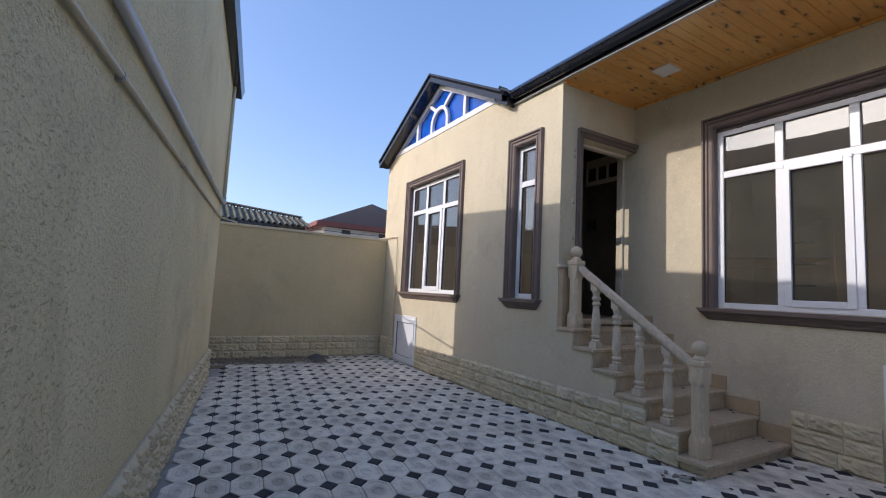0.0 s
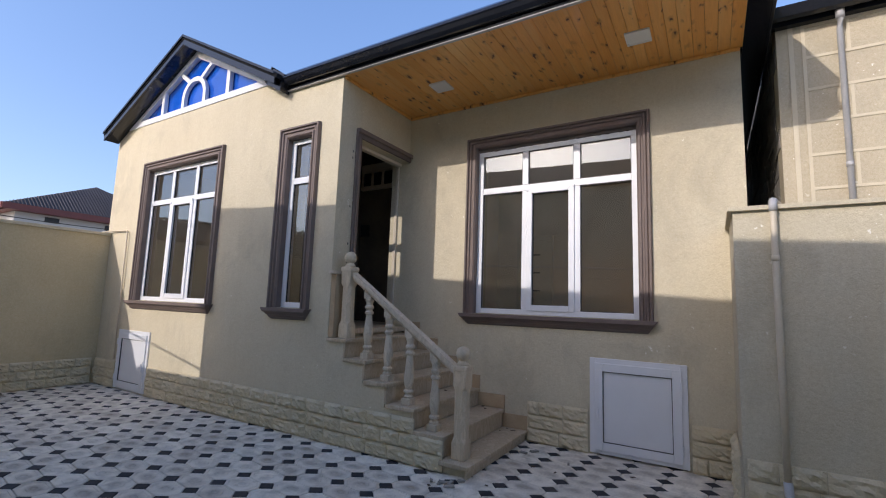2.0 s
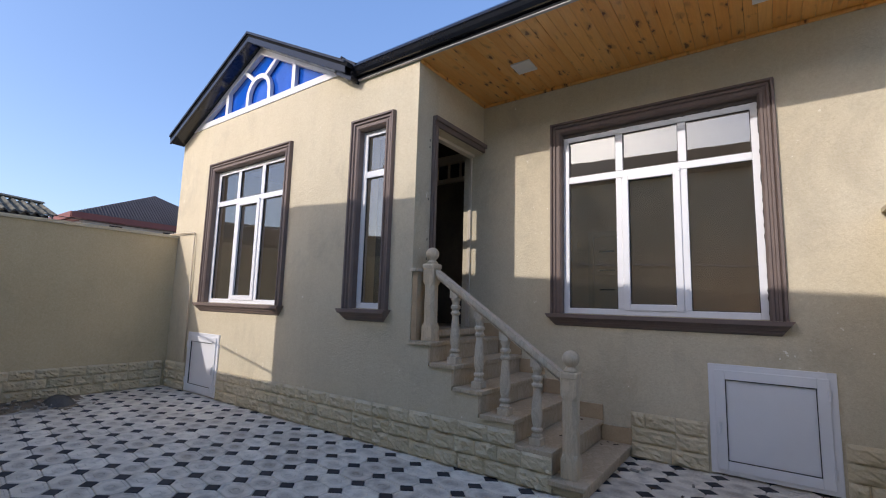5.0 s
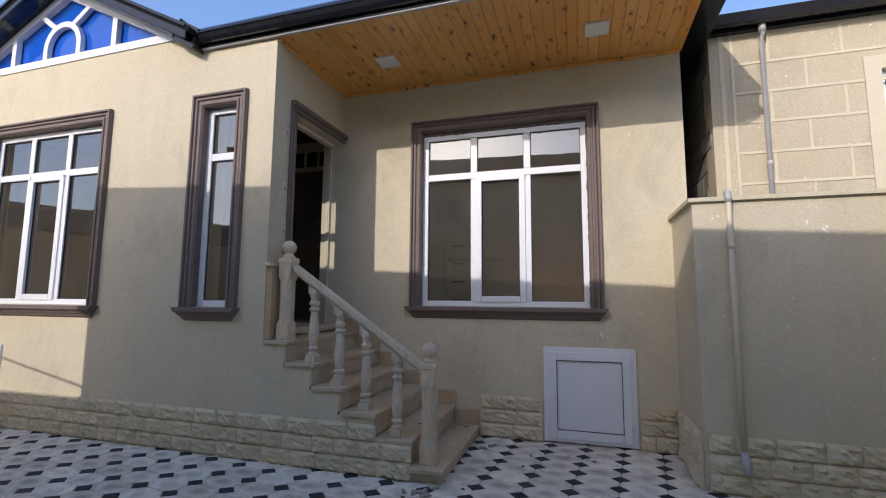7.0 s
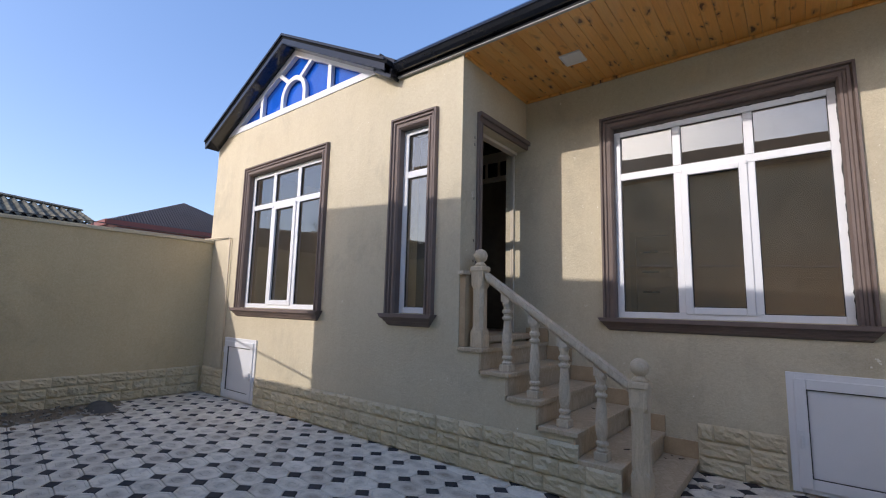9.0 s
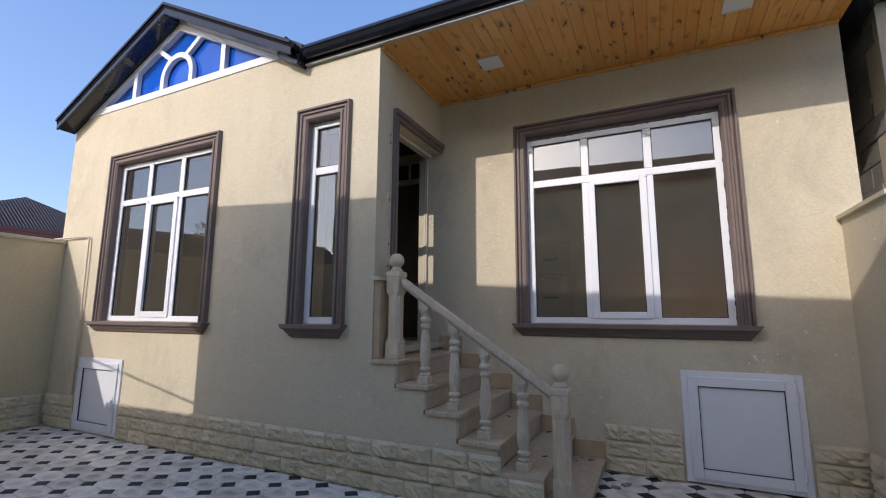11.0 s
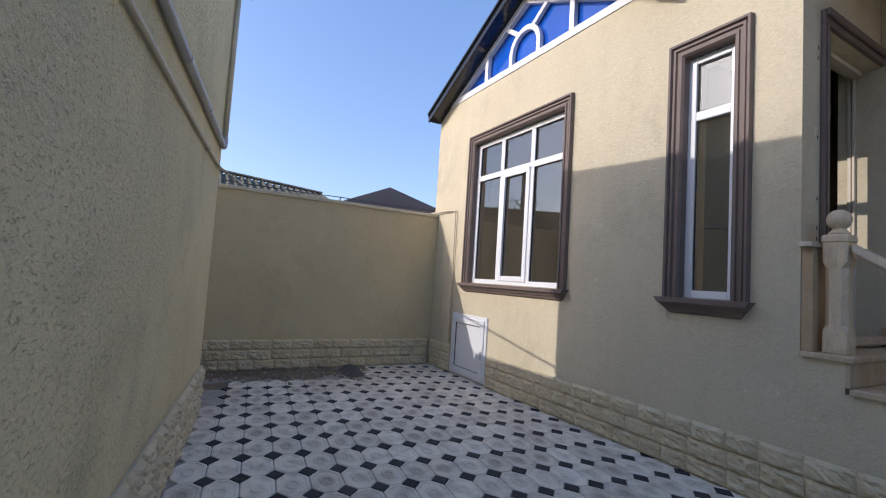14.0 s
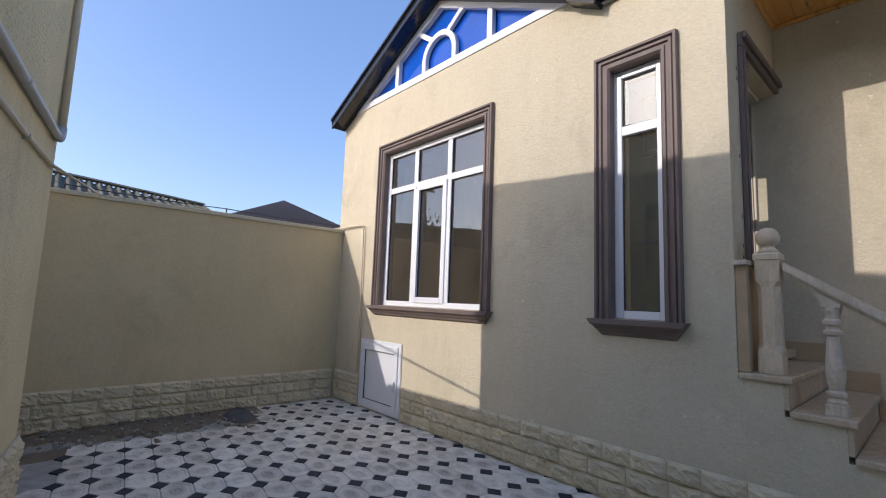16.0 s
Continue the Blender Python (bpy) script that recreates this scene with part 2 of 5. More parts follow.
M_SEAL = mottled("white_sealant", (0.74, 0.73, 0.71), (0.66, 0.65, 0.63), 12, 0.7, 90, 0.3)
M_GLASS = glass("bronze_glass", (0.88, 0.79, 0.68))
M_BLUE = mottled("blue_film", (0.004, 0.10, 0.54), (0.003, 0.085, 0.46), 2, 0.06, 40, 0.01)
M_BLACK = mottled("black_painted_metal", (0.010, 0.011, 0.015), (0.015, 0.016, 0.022), 3, 0.14, 60, 0.03, spec=0.45)
M_ROOF = mottled("dark_roof_sheet", (0.012, 0.013, 0.015), (0.018, 0.019, 0.021), 2, 0.85, 60, 0.1, spec=0.05)
M_PINE = pine("knotty_pine")
M_LAMP = mottled("lamp_diffuser", (0.82, 0.81, 0.78), (0.78, 0.77, 0.74), 4, 0.45, 100, 0.02)
M_TAN = mottled("tan_stone", (0.50, 0.36, 0.22), (0.42, 0.30, 0.18), 6, 0.6, 70, 0.2)


def veined(name, col_a, col_b, vein):
    """Pale carved stone with drifting darker veins and pores."""
    m, n, l, b = nodes_of(name)
    g = n.new("ShaderNodeNewGeometry")
    mp = n.new("ShaderNodeMapping")
    mp.inputs["Rotation"].default_value = (0.5, 0.3, 0.4)
    mp.inputs["Scale"].default_value = (1.0, 1.0, 0.35)
    l.new(g.outputs["Position"], mp.inputs[0])
    drift = noise_tex(n, l, mp.outputs[0], 9, 5, 0.6, 1.5)
    fine = noise_tex(n, l, g.outputs["Position"], 80, 4, 0.65)
    c = mixc(n, l, ramp(n, l, drift, [(0.3, grey(0)), (0.7, grey(1))]), col_a, col_b)
    c = mixc(n, l, ramp(n, l, drift, [(0.44, grey(0)), (0.5, grey(0.55)), (0.56, grey(0))]), c, vein)
    c = mixc(n, l, 0.3, c, ramp(n, l, fine, [(0.25, grey(0.2)), (0.75, grey(0.8))]), "SOFT_LIGHT")
    l.new(c, b.inputs["Base Color"])
    b.inputs["Roughness"].default_value = 0.62
    bump(n, l, b, fine, 0.3, 0.004)
    return m


M_LIME = veined("travertine", (0.60, 0.485, 0.345), (0.50, 0.395, 0.27), (0.42, 0.315, 0.20))
M_LIME_PALE = veined("carved_limestone", (0.68, 0.585, 0.455), (0.58, 0.485, 0.36), (0.46, 0.37, 0.27))
M_LIME_WARM = veined("sandy_limestone", (0.72, 0.59, 0.42), (0.62, 0.50, 0.345), (0.52, 0.41, 0.28))
M_PIPE = mottled("grey_pvc_pipe", (0.50, 0.49, 0.48), (0.42, 0.41, 0.40), 5, 0.42, 90, 0.05)
M_PIPE_TAN = mottled("painted_pipe", (0.66, 0.56, 0.41), (0.58, 0.49, 0.36), 5, 0.5, 90, 0.06)
M_STEEL = mottled("steel", (0.45, 0.45, 0.46), (0.38, 0.38, 0.39), 5, 0.35, 90, 0.05, metal=0.9)
M_INNER = mottled("inner_plaster", (0.80, 0.69, 0.55), (0.75, 0.64, 0.51), 2, 0.8, 50, 0.1)
M_INNER_FLOOR = mottled("inner_floor", (0.48, 0.36, 0.25), (0.40, 0.29, 0.20), 3, 0.4, 40, 0.05)
# hall walls, a far darker brown than the inner plaster
M_HALL = mottled("dark_hall_wall", (0.17, 0.135, 0.10), (0.10, 0.08, 0.06), 3, 0.5, 30, 0.2)
M_CEIL = mottled("inner_ceiling", (0.7, 0.68, 0.64), (0.66, 0.64, 0.6), 2, 0.8, 50, 0.05)
M_DOOR = mottled("cream_door", (0.66, 0.58, 0.46), (0.62, 0.54, 0.43), 4, 0.4, 60, 0.05)
M_DARK = mottled("dark_plastic", (0.02, 0.02, 0.022), (0.03, 0.03, 0.032), 4, 0.4, 60, 0.05)
M_CONCRETE = mottled("cinder_block", (0.30, 0.28, 0.25), (0.22, 0.205, 0.185), 6, 0.97, 45, 1.0, bump_d=0.02)
M_NB = stucco("yellow_beige_stucco", (0.595, 0.515, 0.375), (0.545, 0.468, 0.337), 0.35)
M_NB_BAND = mottled("pale_band", (0.68, 0.60, 0.445), (0.64, 0.56, 0.415), 4, 0.85, 90, 0.25)
M_SLATE = mottled("old_asbestos_sheet", (0.20, 0.185, 0.135), (0.05, 0.047, 0.035), 5, 0.95, 25, 0.5)
M_FAR_ROOF = mottled("brown_corrugated_roof", (0.075, 0.06, 0.06), (0.055, 0.045, 0.046), 1, 0.7, 12, 0.1)
M_FAR_RED = mottled("red_fascia", (0.22, 0.06, 0.045), (0.18, 0.05, 0.04), 2, 0.6, 30, 0.05)
M_FAR_WALL = mottled("white_wash", (0.7, 0.69, 0.67), (0.62, 0.61, 0.6), 1, 0.9, 20, 0.1)
M_TRASH = mottled("rubble", (0.45, 0.42, 0.37), (0.16, 0.13, 0.10), 12, 0.9, 60, 0.4)


# ---- building helpers ----
def mesh_of(name, bm, mat, smooth=False, recalc=True):
    me = bpy.data.meshes.new(name)
    if recalc:
        bmesh.ops.recalc_face_normals(bm, faces=bm.faces)
    if smooth:
        for f in bm.faces:
            f.smooth = True
    bm.to_mesh(me)
    bm.free()
    me.materials.append(mat)
    return me


def part(name, bm, mat, parent=None, label="", smooth=False):
    ob = new(name, mesh_of(name, bm, mat, smooth))
    if parent is not None:
        ob.parent = parent
    if label:
        ob["label"] = label
    return ob


def thing(name, label, category, loc=(0, 0, 0), group="", kind=""):
    """An empty at the thing's base; its parts are built in world places and moved under it."""
    e = new(name)
    e.empty_display_size = 0.2
    e.location = loc
    return tagged(e, label, category, group, kind)


def under(parent, *obs):
    """Parts built at world places go under a thing that stands at its own place."""
    for o in obs:
        o.parent = parent
        o.matrix_parent_inverse = Matrix.Translation(parent.location).inverted()


def box(bm, x0, x1, y0, y1, z0, z1, bevel=0.0, m=None):
    vs = [bm.verts.new((x, y, z)) for x in (x0, x1) for y in (y0, y1) for z in (z0, z1)]
    if m is not None:
        for v in vs:
            v.co = m @ v.co
    fs = [bm.faces.new([vs[i] for i in q]) for q in ((0, 1, 3, 2), (4, 6, 7, 5), (0, 4, 5, 1), (2, 3, 7, 6), (0, 2, 6, 4), (1, 5, 7, 3))]
    bmesh.ops.recalc_face_normals(bm, faces=fs)
    if bevel:
        es = list({e for f in fs for e in f.edges})
        bmesh.ops.bevel(bm, geom=es, offset=bevel, segments=2, affect="EDGES", profile=0.5)
    return vs


def boxes(*specs, bevel=0.0):
    bm = bmesh.new()
    for s in specs:
        box(bm, *s, bevel=bevel)
    return bm


def wall_mesh(axis, p0, p1, a0, a1, z0, z1, holes=(), tops=None):
    """A wall between planes p0 and p1 of an axis, running a0..a1 and z0..z1, with openings cut through."""
    bm = bmesh.new()
    cuts_a = sorted({a0, a1, *[v for h in holes for v in h[:2]]})
    cuts_z = sorted({z0, z1, *[v for h in holes for v in h[2:]]})
    cell = {}
    for i in range(len(cuts_a) - 1):
        for j in range(len(cuts_z) - 1):
            ca, cz = (cuts_a[i] + cuts_a[i + 1]) / 2, (cuts_z[j] + cuts_z[j + 1]) / 2
            cell[i, j] = not any(h[0] < ca < h[1] and h[2] < cz < h[3] for h in holes)
    verts = {}

    def v(p, i, j):
        if (p, i, j) not in verts:
            co = (p, cuts_a[i], cuts_z[j]) if axis == "x" else (cuts_a[i], p, cuts_z[j])
            verts[p, i, j] = bm.verts.new(co)
        return verts[p, i, j]

    for (i, j), full in cell.items():
        if not full:
            continue
        for p in (p0, p1):
            bm.faces.new([v(p, i, j), v(p, i + 1, j), v(p, i + 1, j + 1), v(p, i, j + 1)])
        for (di, dj), ((ia, ja), (ib, jb)) in (((-1, 0), ((i, j), (i, j + 1))), ((1, 0), ((i + 1, j), (i + 1, j + 1))),
                                               ((0, -1), ((i, j), (i + 1, j))), ((0, 1), ((i, j + 1), (i + 1, j + 1)))):
            if not cell.get((i + di, j + dj), False):
                bm.faces.new([v(p0, ia, ja), v(p0, ib, jb), v(p1, ib, jb), v(p1, ia, ja)])
    return bm


def tube(bm, pts, r, seg=12):
    """A round pipe along points, with mitred bends and closed ends."""
    pts = [Vector(p) for p in pts]
    rings = []
    for i, p in enumerate(pts):
        d = (pts[min(i + 1, len(pts) - 1)] - pts[max(i - 1, 0)]).normalized()
        a = d.orthogonal().normalized() if abs(d.z) > 0.99 else d.cross(Vector((0, 0, 1))).normalized()
        b = d.cross(a).normalized()
        rings.append([bm.verts.new(p + r * (math.cos(t) * a + math.sin(t) * b)) for t in [2 * math.pi * k / seg for k in range(seg)]])
    for ra, rb in zip(rings, rings[1:]):
        best = min(range(seg), key=lambda s: (ra[0].co - rb[s].co).length)
        for k in range(seg):
            bm.faces.new([ra[k], ra[(k + 1) % seg], rb[(k + 1 + best) % seg], rb[(k + best) % seg]])
    bm.faces.new(rings[0])
    bm.faces.new(rings[-1])


def lathe(bm, profile, cx, cy, seg=20):
    """A turned shape: (radius, z) pairs about an upright axis."""
    rings = [[bm.verts.new((cx + r * math.cos(2 * math.pi * k / seg), cy + r * math.sin(2 * math.pi * k / seg), z)) for k in range(seg)] for r, z in profile]
    for ra, rb in zip(rings, rings[1:]):
        for k in range(seg):
            bm.faces.new([ra[k], ra[(k + 1) % seg], rb[(k + 1) % seg], rb[k]])
    bm.faces.new(rings[0])
    bm.faces.new(rings[-1])


def prism_x(bm, outline, x0, x1):
    """A (y, z) outline drawn out along x."""
    a = [bm.verts.new((x0, y, z)) for y, z in outline]
    b = [bm.verts.new((x1, y, z)) for y, z in outline]
    k = len(outline)
    for i in range(k):
        bm.faces.new([a[i], a[(i + 1) % k], b[(i + 1) % k], b[i]])
    bm.faces.new(a)
    bm.faces.new(b)


def prism_y(bm, outline, y0, y1):
    """An (x, z) outline drawn out along y."""
    a = [bm.verts.new((x, y0, z)) for x, z in outline]
    b = [bm.verts.new((x, y1, z)) for x, z in outline]
    k = len(outline)
    for i in range(k):
        bm.faces.new([a[i], a[(i + 1) % k], b[(i + 1) % k], b[i]])
    bm.faces.new(a)
    bm.faces.new(b)


# ---- the setting ----
XF, XR = 3.49, 4.74          # planes of the front wall and of the recessed wall
YC, YN, YS = 3.86, 8.57, 0.32  # the house corner, the fence and the house's end
FLOOR_IN = 1.05
LEFT = pose(0.395, 6.95, 0, 0, 0, -7.97)  # the neighbour's wall: x off its face, y along it

bm = bmesh.new()
bmesh.ops.create_grid(bm, x_segments=8, y_segments=8, size=400)
ground = tagged(part("ground", bm, M_GROUND), "bare dry earth reaching to the horizon", "ground", kind="structure")
ground.location = (0, 0, -0.06)

bm = boxes((-1.2, XR + 0.1, -1.2, YN, -0.05, -0.012))
tagged(part("bedding", bm, M_GROUT), "sandy bedding of the courtyard paving", "ground", kind="structure")

# front wall of the house, with two windows and a hatch
W1 = (5.93, 7.61, 1.24, 3.12)
W2 = (4.26, 4.64, 1.24, 3.12)
W3 = (1.18, 2.90, 1.25, 3.145)
H1 = (7.11, 7.92, 0.0, 0.81)
H2 = (0.82, 1.62, 0.0, 0.87)
wall_front = tagged(part("wall_front", wall_mesh("x", XF, XF + 0.3, YC, YN + 0.1, 0, 3.66, (W1, W2, H1)), M_STUCCO),
                    "beige textured stucco front wall of the house", "wall", kind="structure")
bm = bmesh.new()
prism_x(bm, [(8.67, 3.66), (8.67, 3.80), (8.5, 3.862), (4.9, 3.862), (YC, 3.86), (YC, 3.66)], XF, XF + 0.3)
tagged(part("wall_front_top", bm, M_STUCCO), "stucco band under the gable window", "wall", kind="structure")
wall_recess = tagged(part("wall_recess", wall_mesh("x", XR, XR + 0.3, YS, 4.125, 0, 3.70, (W3, H2)), M_STUCCO),
                     "beige stucco wall set back behind the steps", "wall", kind="structure")
DOOR = (3.80, XR - 0.002, 1.0, 3.10)
wall_door = tagged(part("wall_door", wall_mesh("y", YC, YC + 0.22, XF + 0.302, XR - 0.002, 0, 3.70, (DOOR,)), M_STUCCO),
                   "stucco return wall with the entrance", "wall", kind="structure")
tagged(part("wall_north", boxes((XF + 0.302, 10.0, YN - 0.14, YN + 0.1, 0, 3.9)), M_STUCCO), "plain end wall of the house", "wall", kind="structure")
tagged(part("wall_south", boxes((XR + 0.302, 10.0, YS, YS + 0.25, 0, 3.9)), M_STUCCO), "plain end wall of the house", "wall", kind="structure")
tagged(part("wall_east", boxes((10.002, 10.25, YS, YN + 0.1, 0, 3.9)), M_STUCCO), "plain rear wall of the house", "wall", kind="structure")

# inside of the house
tagged(part("floor_inside", boxes((XF + 0.302, XR - 0.004, YC + 0.225, 4.28, 0.9, FLOOR_IN), (XR + 0.302, 9.99, YS + 0.26, 4.28, 0.9, FLOOR_IN), (XF + 0.302, 9.99, 4.285, YN - 0.15, 0.9, FLOOR_IN)), M_INNER_FLOOR),
       "brown floor inside the house", "floor", kind="structure")
tagged(part("ceiling_inside", boxes((XR + 0.302, 9.99, YS + 0.26, 4.16, 3.45, 3.6), (XF + 0.302, 5.55, 5.335, YN - 0.15, 3.45, 3.6), (5.555, 9.99, 4.165, YN - 0.15, 3.45, 3.6), (XF + 0.302, 5.55, YC + 0.225, 5.33, 3.76, 3.86)), M_CEIL),
       "pale ceiling inside the house", "ceiling", kind="structure")
tagged(part("wall_partition", boxes((8.0, 8.1, YS + 0.26, 4.16, FLOOR_IN, 3.44), (XR + 0.302, 7.99, 4.06, 4.16, FLOOR_IN, 3.44), (6.9, 7.0, 5.34, YN - 0.15, FLOOR_IN, 3.44)), M_INNER),
       "beige plastered inner walls", "wall", kind="structure")

tagged(part("wall_hall", boxes((XF + 0.312, 5.55, 5.25, 5.33, FLOOR_IN, 3.755), (5.45, 5.55, 4.185, 5.249, FLOOR_IN, 3.755), (XR + 0.305, 5.449, 4.165, 4.18, FLOOR_IN, 3.755), (XF + 0.302, XF + 0.31, YC + 0.222, 4.2, FLOOR_IN, 3.755), (XF + 0.302, XF + 0.31, 4.7, 5.249, FLOOR_IN, 3.755)), M_HALL), "dark brown walls of the entrance hall", "wall", kind="structure")

# far fence, side fence out of sight, low wall beside the house
tagged(part("wall_fence_far", boxes((-1.4, XF - 0.004, YN, YN + 0.2, 0, 2.2)), M_STUCCO_FENCE), "ochre rendered yard wall with a stone foot", "wall", kind="structure")
tagged(part("coping_far", boxes((-1.4, XF - 0.006, YN - 0.025, YN + 0.225, 2.2, 2.245), bevel=0.006), M_STUCCO), "thin rendered coping on the yard wall", "coping", kind="structure")
tagged(part("wall_fence_west", boxes((-0.35, -0.15, 6.95, YN - 0.03, 0, 2.3)), M_STUCCO_FENCE), "rendered yard wall beside the neighbour", "wall", kind="structure")

# neighbour's building along the yard
bm = boxes((-6.9, 0, -9.0, 0, 0, 4.0))
neigh = part("wall_west", bm, M_STUCCO_LEFT)
neigh.matrix_world = LEFT
tagged(neigh, "tall grey-beige stucco side wall of the neighbouring building", "wall", kind="structure")
roof_w = thing("neighbour_roof", "dark metal roof edge with a black gutter", "roof", kind="structure")
bm = bmesh.new()
prism_y(bm, [(-7.0, 4.17), (-7.0, 4.12), (-3.5, 5.6), (0.05, 4.12), (0.05, 4.17), (-3.5, 5.66)], -9.2, 0.3)
def fall(bm):
    """The eaves fall towards the far end."""
    for v in bm.verts:
        v.co.z += -0.135 - 0.012 * v.co.y


fall(bm)
r1 = part("roof_sheet", bm, M_ROOF)
bm = bmesh.new()
prism_y(bm, [(0.02, 4.03), (0.1, 4.03), (0.13, 4.15), (0.115, 4.15), (0.09, 4.05), (0.035, 4.05), (0.035, 4.15), (0.02, 4.15)], -9.2, 0.34)
prism_y(bm, [(0.001, 4.03), (0.018, 4.03), (0.018, 4.14), (0.001, 4.14)], -9.2, 0.3)
fall(bm)
r2 = part("gutter", bm, M_BLACK)
for r in (r1, r2):
    r.matrix_world = LEFT
    r.parent = roof_w

# right-hand yard wall with its short return, and the wall behind the walk
XS = 3.95
tagged(part("wall_side", boxes((XS, XS + 0.2, -0.9, 0.46, 0, 2.06), (XS + 0.2, XR - 0.002, 0.27, 0.46, 0, 2.06)), M_STUCCO), "beige rendered yard wall with a short return", "wall", kind="structure")
tagged(part("coping_side", boxes((XS - 0.03, XS + 0.23, -0.9, 0.49, 2.06, 2.09), (XS + 0.23, XR - 0.003, 0.24, 0.49, 2.06, 2.09)), M_STUCCO), "thin coping slab on the yard wall", "coping", kind="structure")
tagged(part("wall_behind", boxes((-1.2, XS + 0.2, -1.1, -0.902, 0, 2.2)), M_STUCCO), "plain yard wall closing the court", "wall", kind="structure")

# timber soffit over the steps
bm = bmesh.new()
y = YS - 0.02
rng = random.Random(4)
while y < YC - 0.02:
    y1 = min(y + 0.094, YC - 0.004)
    z = 3.690 + rng.uniform(0, 0.0015)
    outline = [(y + 0.0005, z + 0.012), (y + 0.0005, z + 0.004), (y + 0.004, z), (y1 - 0.004, z), (y1 - 0.0005, z + 0.004), (y1 - 0.0005, z + 0.012)]
    prism_x(bm, outline, 3.485, XR - 0.004)
    y = y1
tagged(part("soffit", bm, M_PINE), "varnished knotty pine board soffit above the steps", "ceiling", kind="structure")
tagged(part("soffit_backing", boxes((3.485, XR - 0.004, YS - 0.02, YC - 0.004, 3.706, 3.72)), M_DARK), "dark boarding above the soffit", "ceiling", kind="structure")
bm = boxes((XR - 0.03, XR - 0.002, YS, YC - 0.002, 3.661, 3.688), (3.50, XR - 0.03, YC - 0.03, YC - 0.002, 3.661, 3.688), bevel=0.004)
tagged(part("trim", bm, M_PINE), "pine edge moulding round the soffit", "trim", kind="structure")


# ---- the house's roof ----
roof = thing("house_roof", "dark sheet-metal roof with black fascia and gutters", "roof", (3.4, 6.7, 3.9), kind="structure")
AP, SL = (6.70, 4.86), 0.515     # gable apex and slope
bm = bmesh.new()
zl = lambda y: AP[1] - SL * abs(y - AP[0])
prism_x(bm, [(8.72, zl(8.72)), (AP[0], AP[1]), (4.68, zl(4.68)), (4.68, zl(4.68) - 0.05), (AP[0], AP[1] - 0.05), (8.72, zl(8.72) - 0.05)], 3.28, 10.3)
g1 = part("gable_roof", bm, M_ROOF)
bm = bmesh.new()
for s, e in ((1, 8.72), (-1, 4.72)):
    prism_x(bm, [(AP[0], AP[1] - 0.052), (e, zl(e) - 0.052), (e, zl(e) - 0.125), (AP[0], AP[1] - 0.125)], 3.285, 3.31)
    prism_x(bm, [(AP[0], AP[1] + 0.012), (e, zl(e) + 0.012), (e, zl(e) - 0.02), (AP[0], AP[1] - 0.02)], 3.262, 3.40)
g2 = part("barge_board", bm, M_BLACK)
bm = bmesh.new()
for s, e in ((1, 8.70), (-1, 4.80)):
    prism_x(bm, [(AP[0], AP[1] - 0.115), (e, zl(e) - 0.115), (e, zl(e) - 0.13), (AP[0], AP[1] - 0.13)], 3.312, XF - 0.001)
g3 = part("gable_soffit", bm, M_BLACK, label="black lining under the gable overhang")
bm = bmesh.new()  # hipped at the end of the house
top = [(3.40, 0.12, 3.83), (3.40, 4.72, 3.83), (10.3, 4.72, 6.04), (10.3, 4.24, 6.04), (3.87, 0.12, 3.98), (10.3, 0.12, 3.98)]
up = [bm.verts.new(p) for p in top]
lo = [bm.verts.new((x, y, z - 0.03)) for x, y, z in top]
for lot_ in (up, lo):
    bm.faces.new([lot_[k] for k in (0, 1, 2, 3, 4)])
    bm.faces.new([lot_[k] for k in (4, 3, 5)])
for a, c in ((0, 1), (1, 2), (2, 3), (3, 5), (5, 4), (4, 0)):
    bm.faces.new([up[a], up[c], lo[c], lo[a]])
g4 = part("main_roof", bm, M_ROOF)
bm = bmesh.new()  # box gutter with a rolled lip and a stepped foot
prism_y(bm, [(3.366, 3.795), (3.350, 3.805), (3.346, 3.790), (3.358, 3.780), (3.372, 3.745), (3.400, 3.722), (3.462, 3.718), (3.462, 3.826), (3.452, 3.826), (3.452, 3.730), (3.405, 3.733), (3.382, 3.752)], 0.22, 4.72)
prism_y(bm, [(3.385, 3.832), (3.40, 3.848), (3.405, 3.862), (3.45, 3.905), (3.47, 3.925), (3.478, 3.925), (3.478, 3.834)], 0.15, 4.73)
g5 = part("gutter", bm, M_BLACK)
bm = bmesh.new()
prism_y(bm, [(3.464, 3.712), (3.486, 3.712), (3.486, 3.83), (3.464, 3.83)], YS - 0.1, 4.78)
prism_y(bm, [(3.440, 3.698), (3.482, 3.698), (3.482, 3.711), (3.440, 3.711)], YS - 0.1, 4.74)
g6 = part("fascia", bm, M_BLACK)
bm = bmesh.new()
prism_y(bm, [(3.452, 3.686), (3.483, 3.686), (3.483, 3.697), (3.452, 3.697)], YS - 0.1, 4.70)
g7 = part("edge_strip", bm, M_PIPE, label="bright metal edge strip")
bm = bmesh.new()  # turned-up mouth of the gutter
prism_x(bm, [(4.70, 3.65), (4.95, 3.79), (4.85, 3.955), (4.64, 3.835)], 3.352, 3.478)
prism_x(bm, [(4.945, 3.80), (4.962, 3.81), (4.862, 3.975), (4.845, 3.965)], 3.344, 3.482)
g8 = part("rainwater_hopper", bm, M_BLACK)
bm = bmesh.new()
box(bm, 3.52, 10.2, 0.105, 0.135, 3.71, 4.00, 0.004)
box(bm, 3.50, 10.2, 0.136, YS - 0.022, 3.70, 3.72)
box(bm, 3.56, 10.2, 0.075, 0.104, 3.90, 3.985, 0.004)
g9 = part("verge_board", bm, M_BLACK)
under(roof, g1, g2, g3, g4, g5, g6, g7, g8, g9)


